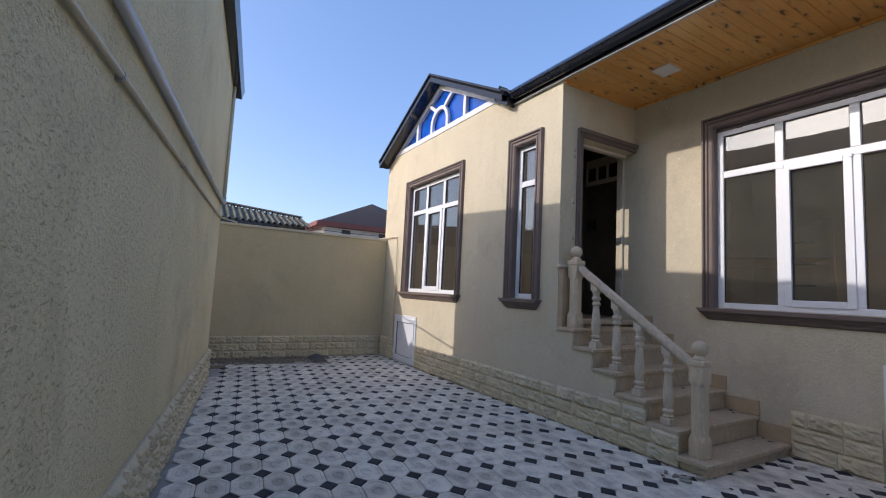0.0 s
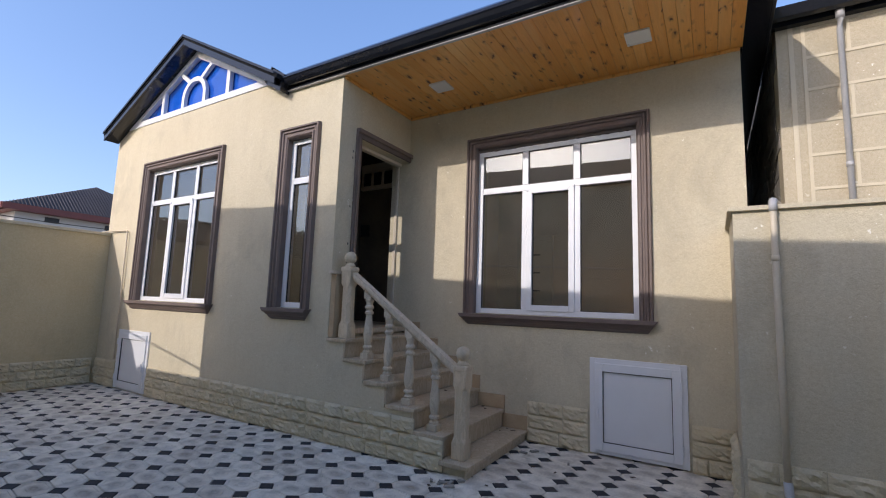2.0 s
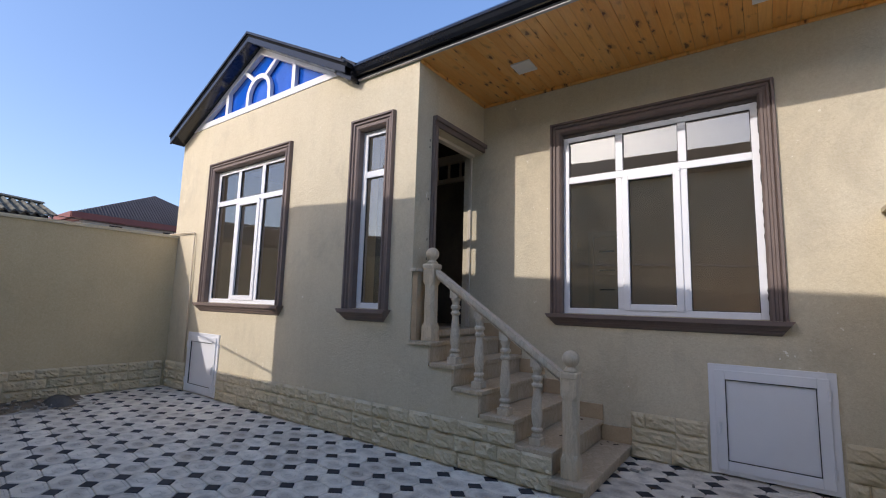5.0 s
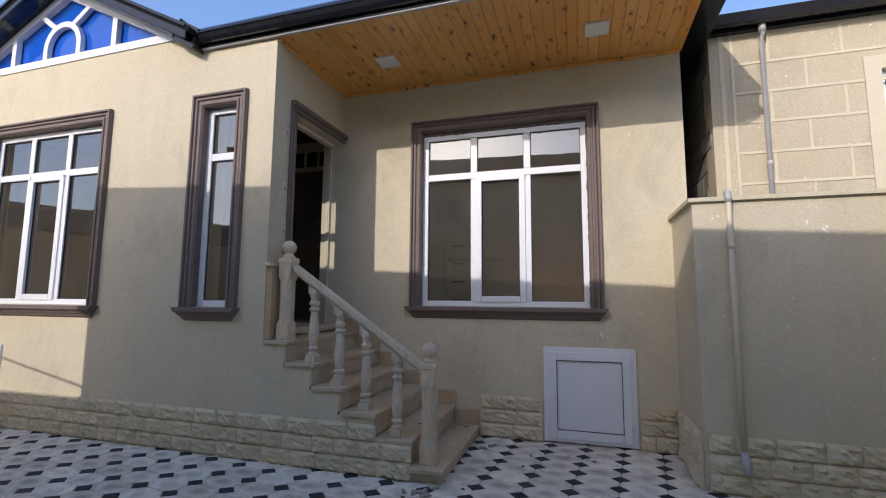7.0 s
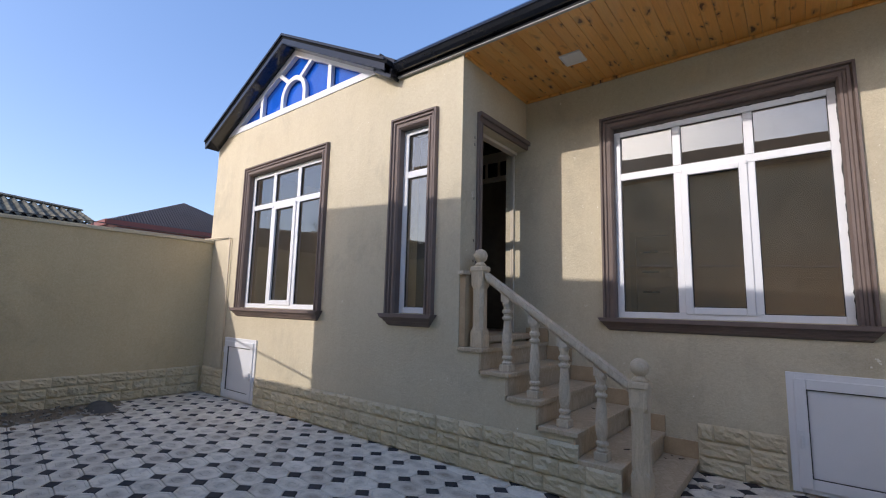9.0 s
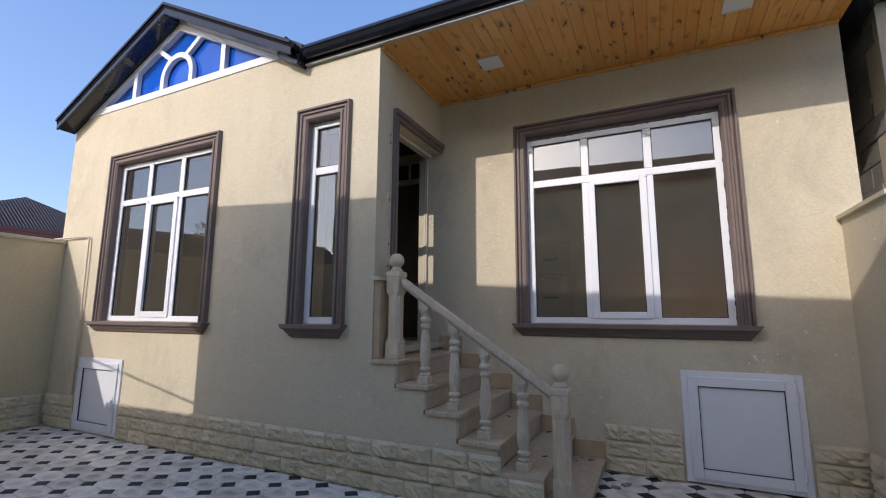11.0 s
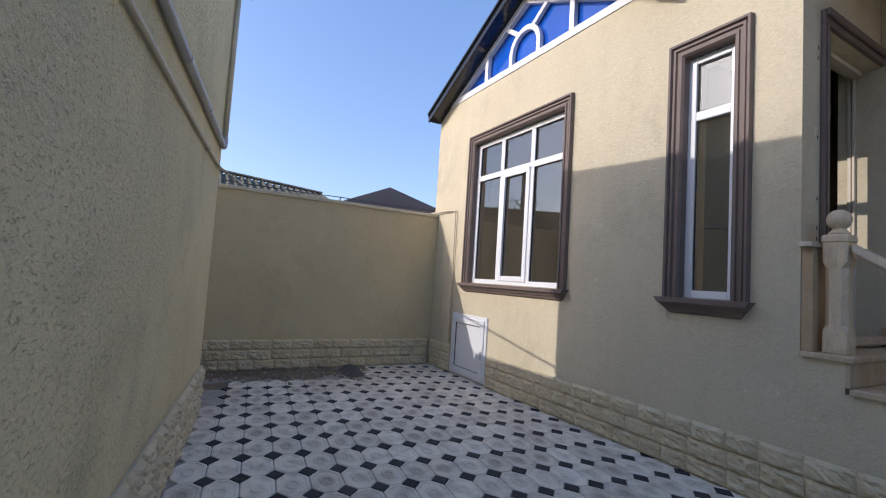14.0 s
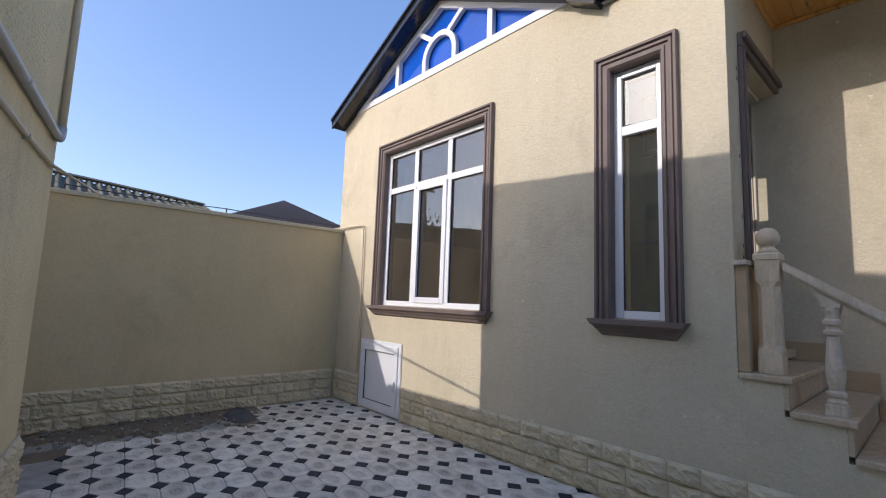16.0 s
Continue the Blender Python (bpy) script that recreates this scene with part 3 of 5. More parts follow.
# ---- windows, hatches, the gable light ----
def profile_sweep(bm, prof, y0, y1, z0, z1, x, sides):
    """A moulding round an opening: prof holds (outward, proud) pairs; sides picks jambs and head."""
    def ring(a, b):
        va = [bm.verts.new((x - d, a[0] + a[2] * u, a[1] + a[3] * u)) for u, d in prof]
        vb = [bm.verts.new((x - d, b[0] + b[2] * u, b[1] + b[3] * u)) for u, d in prof]
        k = len(prof)
        for i in range(k):
            bm.faces.new([va[i], va[(i + 1) % k], vb[(i + 1) % k], vb[i]])
        bm.faces.new(va)
        bm.faces.new(vb)
    bl, tl, tr, br = (y0, z0, -1, 0), (y0, z1, -1, 1), (y1, z1, 1, 1), (y1, z0, 1, 0)
    ring(*{"low": (bl, tl), "head": (tl, tr), "high": (tr, br)}[sides])


CASING = [(-0.004, -0.09), (-0.004, 0.012), (0.012, 0.03), (0.03, 0.03), (0.036, 0.018), (0.052, 0.018), (0.06, 0.034), (0.078, 0.034), (0.085, 0.022), (0.094, 0.045), (0.112, 0.045), (0.118, 0.0), (0.118, -0.002), (0.0, -0.002)]
SILL = [(0.09, 0.0), (0.09, -0.034), (0.076, -0.045), (0.064, -0.045), (0.052, -0.072), (0.038, -0.077), (0.03, -0.10), (0.0, -0.118), (-0.09, -0.118), (-0.09, 0.0)]


def window(name, op, x, columns, label, sash=None, casing=True, drop=0.0):
    """A white plastic window in a brown moulded surround. columns: widths' dividing places; sash: index of the opening light."""
    y0, y1, z0, top = op
    z1 = top - drop
    w = thing(name, label, "window", (x, (y0 + y1) / 2, z0), kind="structure")
    fx0, fx1 = x + 0.055, x + 0.115
    b = 0.055
    zt = z0 + (z1 - z0) * 0.745
    bm = bmesh.new()
    e = 0.006
    box(bm, fx0, fx1, y0 + e, y0 + e + b, z0 + e, z1 - e, 0.004)
    box(bm, fx0, fx1, y1 - e - b, y1 - e, z0 + e, z1 - e, 0.004)
    box(bm, fx0, fx1, y0 + e + b, y1 - e - b, z0 + e, z0 + e + b, 0.004)
    box(bm, fx0, fx1, y0 + e + b, y1 - e - b, z1 - e - b, z1 - e, 0.004)
    frame_ = part("window_frame", bm, M_PVC)
    kids = [frame_]
    edges = [y0 + e + b, *columns, y1 - e - b]
    bm = bmesh.new()
    box(bm, fx0 + 0.002, fx1 - 0.002, y0 + e + b, y1 - e - b, zt - 0.035, zt + 0.035, 0.004)
    kids.append(part("transom", bm, M_PVC))
    for c in columns:
        bm = bmesh.new()
        box(bm, fx0 + 0.001, fx1 - 0.001, c - 0.034, c + 0.034, z0 + e + b, zt - 0.036, 0.004)
        box(bm, fx0 + 0.001, fx1 - 0.001, c - 0.034, c + 0.034, zt + 0.036, z1 - e - b, 0.004)
        kids.append(part("mullion", bm, M_PVC))
    panes = []
    for k in range(len(edges) - 1):
        a = edges[k] + (0.034 if k else 0)
        c = edges[k + 1] - (0.034 if k < len(edges) - 2 else 0)
        panes.append((a, c, zt + 0.035, z1 - e - b))
        if k == sash:
            s = 0.05
            bm = bmesh.new()
            box(bm, fx0 - 0.014, fx1, a - 0.012, a + s, z0 + e + b - 0.012, zt - 0.025, 0.005)
            box(bm, fx0 - 0.014, fx1, c - s, c + 0.012, z0 + e + b - 0.012, zt - 0.025, 0.005)
            box(bm, fx0 - 0.014, fx1, a + s, c - s, z0 + e + b - 0.012, z0 + e + b + s, 0.005)
            box(bm, fx0 - 0.014, fx1, a + s, c - s, zt - 0.025 - s, zt - 0.025, 0.005)
            for hy in (a - 0.004, c + 0.004):
                box(bm, fx0 - 0.022, fx0 - 0.012, hy - 0.01, hy + 0.01, zt - 0.05, zt - 0.012, 0.002)
            sash_ = part("sash", bm, M_PVC)
            kids.append(sash_)
            panes.append((a + s, c - s, z0 + e + b + s, zt - 0.025 - s))
        else:
            panes.append((a, c, z0 + e + b, zt - 0.035))
    for a, c, p, q in panes:
        bm = bmesh.new()
        bm.faces.new([bm.verts.new((fx0 + 0.028, yy, zz)) for yy, zz in ((a, p), (a, q), (c, q), (c, p))])
        g = new("pane", mesh_of("pane", bm, M_GLASS, recalc=False))
        g.visible_shadow = False
        kids.append(g)
        bm = bmesh.new()
        t = 0.006
        for q0 in ((a, a + t, p, q), (c - t, c, p, q), (a + t, c - t, p, p + t), (a + t, c - t, q - t, q)):
            box(bm, fx0 + 0.012, fx0 + 0.024, *q0)
        kids.append(part("gasket", bm, M_DARK, label="thin black rubber glazing seal"))
    if casing:
        for side in ("low", "head", "high"):
            bm = bmesh.new()
            profile_sweep(bm, CASING, y0, y1, z0 - 0.001, top, x, side)
            kids.append(part("casing", bm, M_BROWN, label="brown moulded surround"))
        bm = bmesh.new()
        outline = [(x - d, z0 - 0.002 + dz) for d, dz in SILL]
        prism_y(bm, outline, y0 - 0.155, y1 + 0.155)
        for v in bm.verts:  # returned ends
            inset = max(0.0, (z0 - v.co.z)) * 0.75
            v.co.y += inset if v.co.y < (y0 + y1) / 2 else -inset
        kids.append(part("window_sill", bm, M_BROWN, label="brown moulded window sill"))
    if drop:
        kids.append(part("head_filler", boxes((fx0 - 0.01, fx1, y0 + 0.005, y1 - 0.005, z1 - 0.003, top - 0.002)), M_BROWN))
    rg = random.Random(name)
    for k, (a, b_, along) in enumerate(((y0, y1, "y"), (y0, y1, "y"), (z0, z1, "z"), (z0, z1, "z"))):
        bm = bmesh.new()
        steps_ = int((b_ - a) / 0.03)
        prev = None
        for i in range(steps_ + 1):
            t = a + (b_ - a) * i / steps_
            d = rg.uniform(0.002, 0.010) * (1 if rg.random() < 0.5 else 0.3)
            if along == "y":
                base, sg = ((z0 + 0.004, 1), (z1 - 0.004, -1))[k]
                cur = [(fx0 - 0.003, t, base), (fx0 - 0.003, t, base + sg * d), (fx0 + 0.002, t, base + sg * d)]
            else:
                base, sg = ((y0 + 0.004, 1), (y1 - 0.004, -1))[k - 2]
                cur = [(fx0 - 0.003, base, t), (fx0 - 0.003, base + sg * d, t), (fx0 + 0.002, base + sg * d, t)]
            cur = [bm.verts.new(v) for v in cur]
            if prev:
                bm.faces.new([prev[0], prev[1], cur[1], cur[0]])
                bm.faces.new([prev[1], prev[2], cur[2], cur[1]])
            prev = cur
        # dark head and low-y strips paint the gap's shade; the rest is sealant
        kids.append(part("seal_gap_line", bm, M_DARK if k in (1, 2) else M_SEAL, label="ragged white sealing foam and dark gap lines along the frame"))
    under(w, *kids)
    return w




window("window_1", W1, XF, [6.49, 7.06], "white three-light window in a brown moulded surround", 1)
window("window_2", W2, XF, [], "tall narrow white window in a brown moulded surround")
window("window_3", W3, XR, [1.77, 2.33], "wide white three-light window in a brown moulded surround", 1, drop=0.03)


def hatch(op, x, label, hinge_low):
    y0, y1, z0, z1 = op
    z0 += 0.015
    h = thing("basement_hatch", label, "hatch", (x, (y0 + y1) / 2, z0))
    bm = bmesh.new()
    f, o = 0.045, 0.012
    for q in ((y0 - o, y0 + f, z0, z1 + o), (y1 - f, y1 + o, z0, z1 + o), (y0 + f, y1 - f, z0, z0 + f), (y0 + f, y1 - f, z1 - f, z1 + o)):
        box(bm, x - 0.018, x + 0.05, *q, bevel=0.004)
    fr = part("frame", bm, M_PVC)
    bm = bmesh.new()
    a, c, p, q = y0 + f - 0.012, y1 - f + 0.012, z0 + f - 0.012, z1 - f + 0.012
    s = 0.075
    for qq in ((a, a + s, p, q), (c - s, c, p, q), (a + s, c - s, p, p + s), (a + s, c - s, q - s, q)):
        box(bm, x - 0.034, x + 0.03, *qq, bevel=0.005)
    leaf = part("leaf", bm, M_PVC)
    bm = bmesh.new()
    box(bm, x - 0.014, x + 0.01, a + s, c - s, p + s, q - s)
    pan = part("panel", bm, M_PVC)
    bm = bmesh.new()
    t = 0.006
    for qq in ((a + s, a + s + t, p + s, q - s), (c - s - t, c - s, p + s, q - s), (a + s + t, c - s - t, p + s, p + s + t), (a + s + t, c - s - t, q - s - t, q - s)):
        box(bm, x - 0.026, x - 0.015, *qq)
    gk = part("gasket", bm, M_DARK)
    hy = c - 0.03 if hinge_low else a + 0.03
    bm = bmesh.new()
    zm = (p + q) / 2 - 0.02
    box(bm, x - 0.042, x - 0.034, hy - 0.013, hy + 0.013, zm - 0.04, zm + 0.04, bevel=0.003)
    box(bm, x - 0.06, x - 0.042, hy - 0.008, hy + 0.008, zm - 0.09, zm + 0.01, bevel=0.004)
    hd = part("handle", bm, M_PVC)
    gy = a + 0.002 if hinge_low else c - 0.002
    hs = []
    for zz in (p + 0.12, q - 0.12):
        bm = bmesh.new()
        tube(bm, [(x - 0.036, gy, zz - 0.04), (x - 0.036, gy, zz + 0.04)], 0.011, 10)
        hs.append(part("hinge", bm, M_PVC))
    under(h, fr, leaf, pan, gk, hd, *hs)


hatch(H1, XF, "small white plastic basement hatch in the front wall, shut", False)
hatch(H2, XR, "square white plastic basement hatch beside the steps, shut", True)

# blue gable light with a round-headed centre
gable = thing("window_4", "triangular white gable window with blue panes", "window", (XF, 6.68, 3.9), kind="structure")
GY, GZ, GA = 6.68, 3.862, 4.70
gs = (GA - GZ) / 1.72
bm = bmesh.new()
prism_x(bm, [(GY - 1.62, GZ + 0.003), (GY + 1.62, GZ + 0.003), (GY, GA - 0.04)], XF + 0.055, XF + 0.065)
blue = part("pane", bm, M_BLUE, label="glossy blue glazing")
bm = bmesh.new()
fx = (XF - 0.012, XF + 0.05)
prism_x(bm, [(GY - 1.80, GZ + 0.002), (GY + 1.80, GZ + 0.002), (GY + 1.62, GZ + 0.085), (GY - 1.62, GZ + 0.085)], *fx)
for s in (-1, 1):
    prism_x(bm, [(GY + s * 1.80, GZ + 0.004), (GY, GA + 0.045), (GY, GA - 0.06), (GY + s * 1.58, GZ + 0.004 + 0.0)], fx[0] + 0.002, fx[1])
gframe = part("window_frame", bm, M_PVC)
muls = []
for yy in (GY - 0.775, GY + 0.775):
    bm = bmesh.new()
    prism_x(bm, [(yy - 0.034, GZ + 0.08), (yy + 0.034, GZ + 0.08), (yy + 0.034, GZ + 0.42), (yy - 0.034, GZ + 0.42)], fx[0] + 0.004, fx[1] - 0.004)
    muls.append(part("mullion", bm, M_PVC))
bm = bmesh.new()
n_arc = 20
pts = [(0.285, 0), *[(0.285 * math.cos(math.pi * k / n_arc), 0.13 + 0.285 * math.sin(math.pi * k / n_arc)) for k in range(n_arc + 1)], (-0.285, 0)]
pin = [(0.222, 0), *[(0.222 * math.cos(math.pi * k / n_arc), 0.13 + 0.222 * math.sin(math.pi * k / n_arc)) for k in range(n_arc + 1)], (-0.222, 0)]
for i in range(len(pts) - 1):
    prism_x(bm, [(GY + p[0], GZ + 0.08 + p[1]) for p in (pts[i], pts[i + 1], pin[i + 1], pin[i])], fx[0] + 0.006, fx[1] - 0.006)
muls.append(part("arch", bm, M_PVC))
for s in (-1, 1):
    bm = bmesh.new()
    a0 = Vector((GY + s * 0.14, GZ + 0.45))
    a1 = Vector((GY + s * 0.40, GZ + 0.64))
    d = (a1 - a0).normalized()
    nn = Vector((-d.y, d.x)) * 0.028
    prism_x(bm, [tuple(a0 + nn), tuple(a1 + nn), tuple(a1 - nn), tuple(a0 - nn)], fx[0] + 0.008, fx[1] - 0.008)
    muls.append(part("spoke", bm, M_PVC))
under(gable, blue, gframe, *muls)
bm = bmesh.new()
prism_x(bm, [(8.5, 3.864), (4.9, 3.864), (AP[0], AP[1] - 0.135)], XF + 0.07, XF + 0.3)
tagged(part("wall_gable", bm, M_STUCCO), "wall filling behind the gable window", "wall", kind="structure")

# ceiling lights in the soffit
for yy in (3.06, 1.08):
    lt = thing("ceiling_light", "square white recessed panel light, off, in the pine soffit", "light", (4.15, yy, 3.68), "soffit lights")
    bm = bmesh.new()
    for q in ((4.05, 4.062, yy - 0.1, yy + 0.1), (4.238, 4.25, yy - 0.1, yy + 0.1), (4.062, 4.238, yy - 0.1, yy - 0.088), (4.062, 4.238, yy + 0.088, yy + 0.1)):
        box(bm, *q, 3.674, 3.690)
    f_ = part("frame", bm, M_LAMP)
    bm = boxes((4.062, 4.238, yy - 0.088, yy + 0.088, 3.678, 3.689))
    d_ = part("diffuser", bm, M_LAMP)
    under(lt, f_, d_)


# ---- entrance ----
door_trim = thing("door_1", "open entrance with a brown moulded surround", "doorway", (4.2, YC, 1.0), kind="structure")
bm = bmesh.new()
box(bm, 3.725, 3.80, YC - 0.03, YC - 0.001, 1.0, 3.10, 0.006)
box(bm, 3.745, 3.765, YC - 0.042, YC - 0.03, 1.0, 3.10, 0.004)
k1 = part("jamb", bm, M_BROWN)
bm = bmesh.new()
box(bm, 3.725, XR - 0.012, YC - 0.03, YC - 0.001, 3.102, 3.20, 0.006)
box(bm, 3.725, XR - 0.004, YC - 0.055, YC - 0.03, 3.15, 3.20, 0.008)
k2 = part("head", bm, M_BROWN)
bm = bmesh.new()
box(bm, 4.712, 4.738, YC + 0.15, YC + 0.168, 1.06, 3.095, 0.004)
box(bm, 4.722, 4.738, YC + 0.175, YC + 0.20, 1.06, 3.095, 0.004)
box(bm, 3.805, 3.85, YC + 0.1, YC + 0.17, 1.06, 3.095, 0.004)
box(bm, 3.85, 4.705, YC + 0.1, YC + 0.17, 3.06, 3.095, 0.004)
k3 = part("door_frame", bm, M_DOOR)
kids = [k1, k2, k3]
for z in (2.93, 2.86, 2.33, 1.93, 1.74, 1.67):  # plugs left in the wall beside the surround
    kids.append(part("plug", boxes((3.688, 3.698, YC - 0.003, YC - 0.0005, z - 0.012, z + 0.012)), M_DARK))
under(door_trim, *kids)
bm = boxes((3.80, XR - 0.003, YC - 0.06, YC + 0.3, 1.0, 1.055), bevel=0.006)
tagged(part("threshold", bm, M_LIME), "pale stone threshold at the entrance", "threshold", kind="structure")


# ---- steps ----
steps = thing("staircase", "travertine entrance steps against the house wall", "stairs", (4.1, 2.26, 0))
NOSE = [3.60, 3.345, 3.08, 2.79, 2.50, 2.25]
TOP = [0.975, 0.80, 0.625, 0.45, 0.275, 0.10]
kids = []
backs = [YC] + NOSE[:-1]
bm = bmesh.new()
outline = [(YC - 0.0005, 0.0), (YC - 0.0005, TOP[0] - 0.036)]
for k in range(6):
    outline += [(NOSE[k] + 0.045, TOP[k] - 0.036), (NOSE[k] + 0.045, TOP[k + 1] - 0.036 if k < 5 else 0.0)]
prism_x(bm, outline, XF, XR - 0.004)
kids.append(part("body", bm, M_STUCCO, label="rendered stair body"))
for k in range(6):
    x0 = XF - (0.022 if k < 5 else 0.05)
    y1 = backs[k] + (0.02 if k else -0.003)
    bm = boxes((x0, XR - 0.003, NOSE[k], y1, TOP[k] - 0.034, TOP[k]), bevel=0.006)
    kids.append(part("tread", bm, M_LIME))
    lo = TOP[k + 1] if k < 5 else 0.0
    bm = boxes((XF - 0.006 - (0.03 if k == 5 else 0), XR - 0.003, NOSE[k] + 0.02, NOSE[k] + 0.043, lo + 0.001, TOP[k] - 0.035), bevel=0.002)
    kids.append(part("riser", bm, M_LIME))
    bm = boxes((XR - 0.022, XR - 0.0025, NOSE[k] + 0.0, min(backs[k] + 0.02, YC) - 0.004, TOP[k] + 0.001, TOP[k] + 0.14), bevel=0.003)
    kids.append(part("skirting", bm, M_TAN, label="tan stone skirting slab against the wall"))
under(steps, *kids)

rail = thing("stair_balustrade", "carved limestone balustrade with ball-topped posts", "balustrade", (3.6, 3.0, 0.1))
kids = []


def newel(cy, z0, z1):
    cx = 3.595
    bm = bmesh.new()
    w = 0.06
    loops = []
    for z, h, cut in ((z0, w - 0.004, 0.004), (z0 + 0.004, w, 0.004), (z0 + 0.13, w, 0.006), (z0 + 0.165, w - 0.005, 0.026), (z1 - 0.155, w - 0.005, 0.026), (z1 - 0.12, w, 0.006),
                      (z1, w, 0.006), (z1 + 0.004, w + 0.006, 0.006), (z1 + 0.034, w + 0.006, 0.006), (z1 + 0.045, w, 0.01)):
        ring = [(h - cut, -h), (h, -h + cut), (h, h - cut), (h - cut, h), (-h + cut, h), (-h, h - cut), (-h, -h + cut), (-h + cut, -h)]
        loops.append([bm.verts.new((cx + a, cy + b, z)) for a, b in ring])
    for la, lb in zip(loops, loops[1:]):
        for i in range(8):
            bm.faces.new([la[i], la[(i + 1) % 8], lb[(i + 1) % 8], lb[i]])
    bm.faces.new(loops[0])
    bm.faces.new(loops[-1])
    post = part("newel_post", bm, M_LIME_WARM)
    bm = bmesh.new()
    r = 0.062
    zc = z1 + 0.075 + r
    prof = [(0.05, z1 + 0.045), (0.054, z1 + 0.055), (0.042, z1 + 0.068), (0.033, z1 + 0.08)]
    prof += [(r * math.cos(a), zc + r * math.sin(a)) for a in [radians(v) for v in range(-58, 90, 12)]] + [(0.004, zc + r)]
    lathe(bm, prof, cx, cy, 24)
    ball = part("ball_finial", bm, M_LIME_WARM, post, smooth=True)
    return post


kids.append(newel(2.40, TOP[5], 0.795))
kids.append(newel(3.71, TOP[0], 1.63))
R0, R1 = Vector((3.595, 3.64, 1.565)), Vector((3.595, 2.46, 0.775))
sl = (R0.z - R1.z) / (R0.y - R1.y)
bm = bmesh.new()
for xa, xb, zo, zh in ((-0.045, 0.045, 0.0, 0.055), (-0.032, 0.032, -0.022, 0.0)):
    a = [bm.verts.new((3.595 + x, R0.y, R0.z + z)) for x, z in ((xa, zo), (xb, zo), (xb, zh), (xa, zh))]
    b = [bm.verts.new((3.595 + x, R1.y, R1.z + z)) for x, z in ((xa, zo), (xb, zo), (xb, zh), (xa, zh))]
    for i in range(4):
        bm.faces.new([a[i], a[(i + 1) % 4], b[(i + 1) % 4], b[i]])
    bm.faces.new(a)
    bm.faces.new(b)
bmesh.ops.bevel(bm, geom=[e for e in bm.edges], offset=0.008, segments=2, affect="EDGES")
kids.append(part("handrail", bm, M_LIME_PALE))
for cy, k in ((3.435, 1), (3.185, 2), (2.94, 3), (2.665, 4)):
    z0 = TOP[k]
    zt = R1.z + (cy - R1.y) * sl - 0.018
    h = zt - z0
    bm = bmesh.new()
    s = 0.047
    box(bm, 3.595 - s, 3.595 + s, cy - s, cy + s, z0, z0 + 0.055, 0.004)
    s = 0.04
    vs = box(bm, 3.595 - s, 3.595 + s, cy - s, cy + s, zt - 0.045, zt)
    for v in vs:  # the block under the rail is cut to its slope
        if v.co.z > zt - 0.01:
            v.co.z += (v.co.y - cy) * sl
    u = z0 + 0.055
    hh = h - 0.10
    prof = [(0.04, 0), (0.044, 0.03), (0.034, 0.05), (0.03, 0.07), (0.043, 0.09), (0.044, 0.12), (0.03, 0.145), (0.033, 0.17), (0.042, 0.26), (0.044, 0.34), (0.038, 0.5), (0.03, 0.66), (0.028, 0.70), (0.041, 0.72), (0.043, 0.75), (0.03, 0.775), (0.03, 0.80), (0.043, 0.825), (0.043, 0.86), (0.031, 0.885), (0.033, 0.93), (0.042, 0.97), (0.04, 1.0)]
    lathe(bm, [(r, u + t * hh) for r, t in prof], 3.595, cy, 20)
    ob = part("baluster", bm, M_LIME_PALE)
    kids.append(ob)
under(rail, *kids)
pil = thing("wall_pilaster", "tan stone half post on the house corner behind the rail", "pilaster", (3.52, 3.83, 0.975))
bm = boxes((XF + 0.004, 3.71, 3.798, YC - 0.001, 0.977, 1.60), bevel=0.004)
p1 = part("shaft", bm, M_TAN)
bm = boxes((3.45, 3.715, 3.785, YC - 0.001, 1.60, 1.63), bevel=0.004)
p2 = part("cap", bm, M_LIME_PALE)
under(pil, p1, p2)


# ---- pipes ----
def wall_point(off, y, z):
    """A point off the neighbour's wall at a distance, at a world y."""
    return Vector((0.395 + 0.14 * (y - 6.95) + off, y, z))


big = thing("drain_pipe", "thick grey plastic drain pipe along the neighbour's wall", "pipe", (0, 4, 2.1))
bm = bmesh.new()
tube(bm, [wall_point(0.026, -1.8, 2.03), wall_point(0.026, 2.0, 2.167), wall_point(0.026, 4.4, 2.218), wall_point(0.026, 6.4, 2.272), wall_point(0.026, 6.78, 2.283)], 0.023, 14)
b1 = part("run", bm, M_PIPE, smooth=True)
bm = bmesh.new()
tube(bm, [wall_point(0.026, 6.76, 2.282), wall_point(0.026, 6.83, 2.286), wall_point(0.026, 6.87, 2.31), wall_point(0.026, 6.88, 2.37)], 0.028, 14)
b2 = part("elbow", bm, M_PIPE, smooth=True)
bm = bmesh.new()
tube(bm, [wall_point(0.026, 6.88, 2.36), wall_point(0.026, 6.88, 3.93)], 0.022, 14)
b3 = part("downpipe", bm, M_PIPE_TAN, smooth=True)
rings = []
for yy, zz in ((3.7, 2.204), (4.95, 2.233), (5.75, 2.255)):
    bm = bmesh.new()
    tube(bm, [wall_point(0.026, yy, zz), wall_point(0.026, yy + 0.06, zz + 0.0015)], 0.0255, 14)
    rings.append(part("coupling", bm, M_PIPE, smooth=True))
under(big, b1, b2, b3, *rings)
small = thing("supply_pipe", "thin pale plastic pipe clipped below the drain", "pipe", (0, 4, 2.0))
bm = bmesh.new()
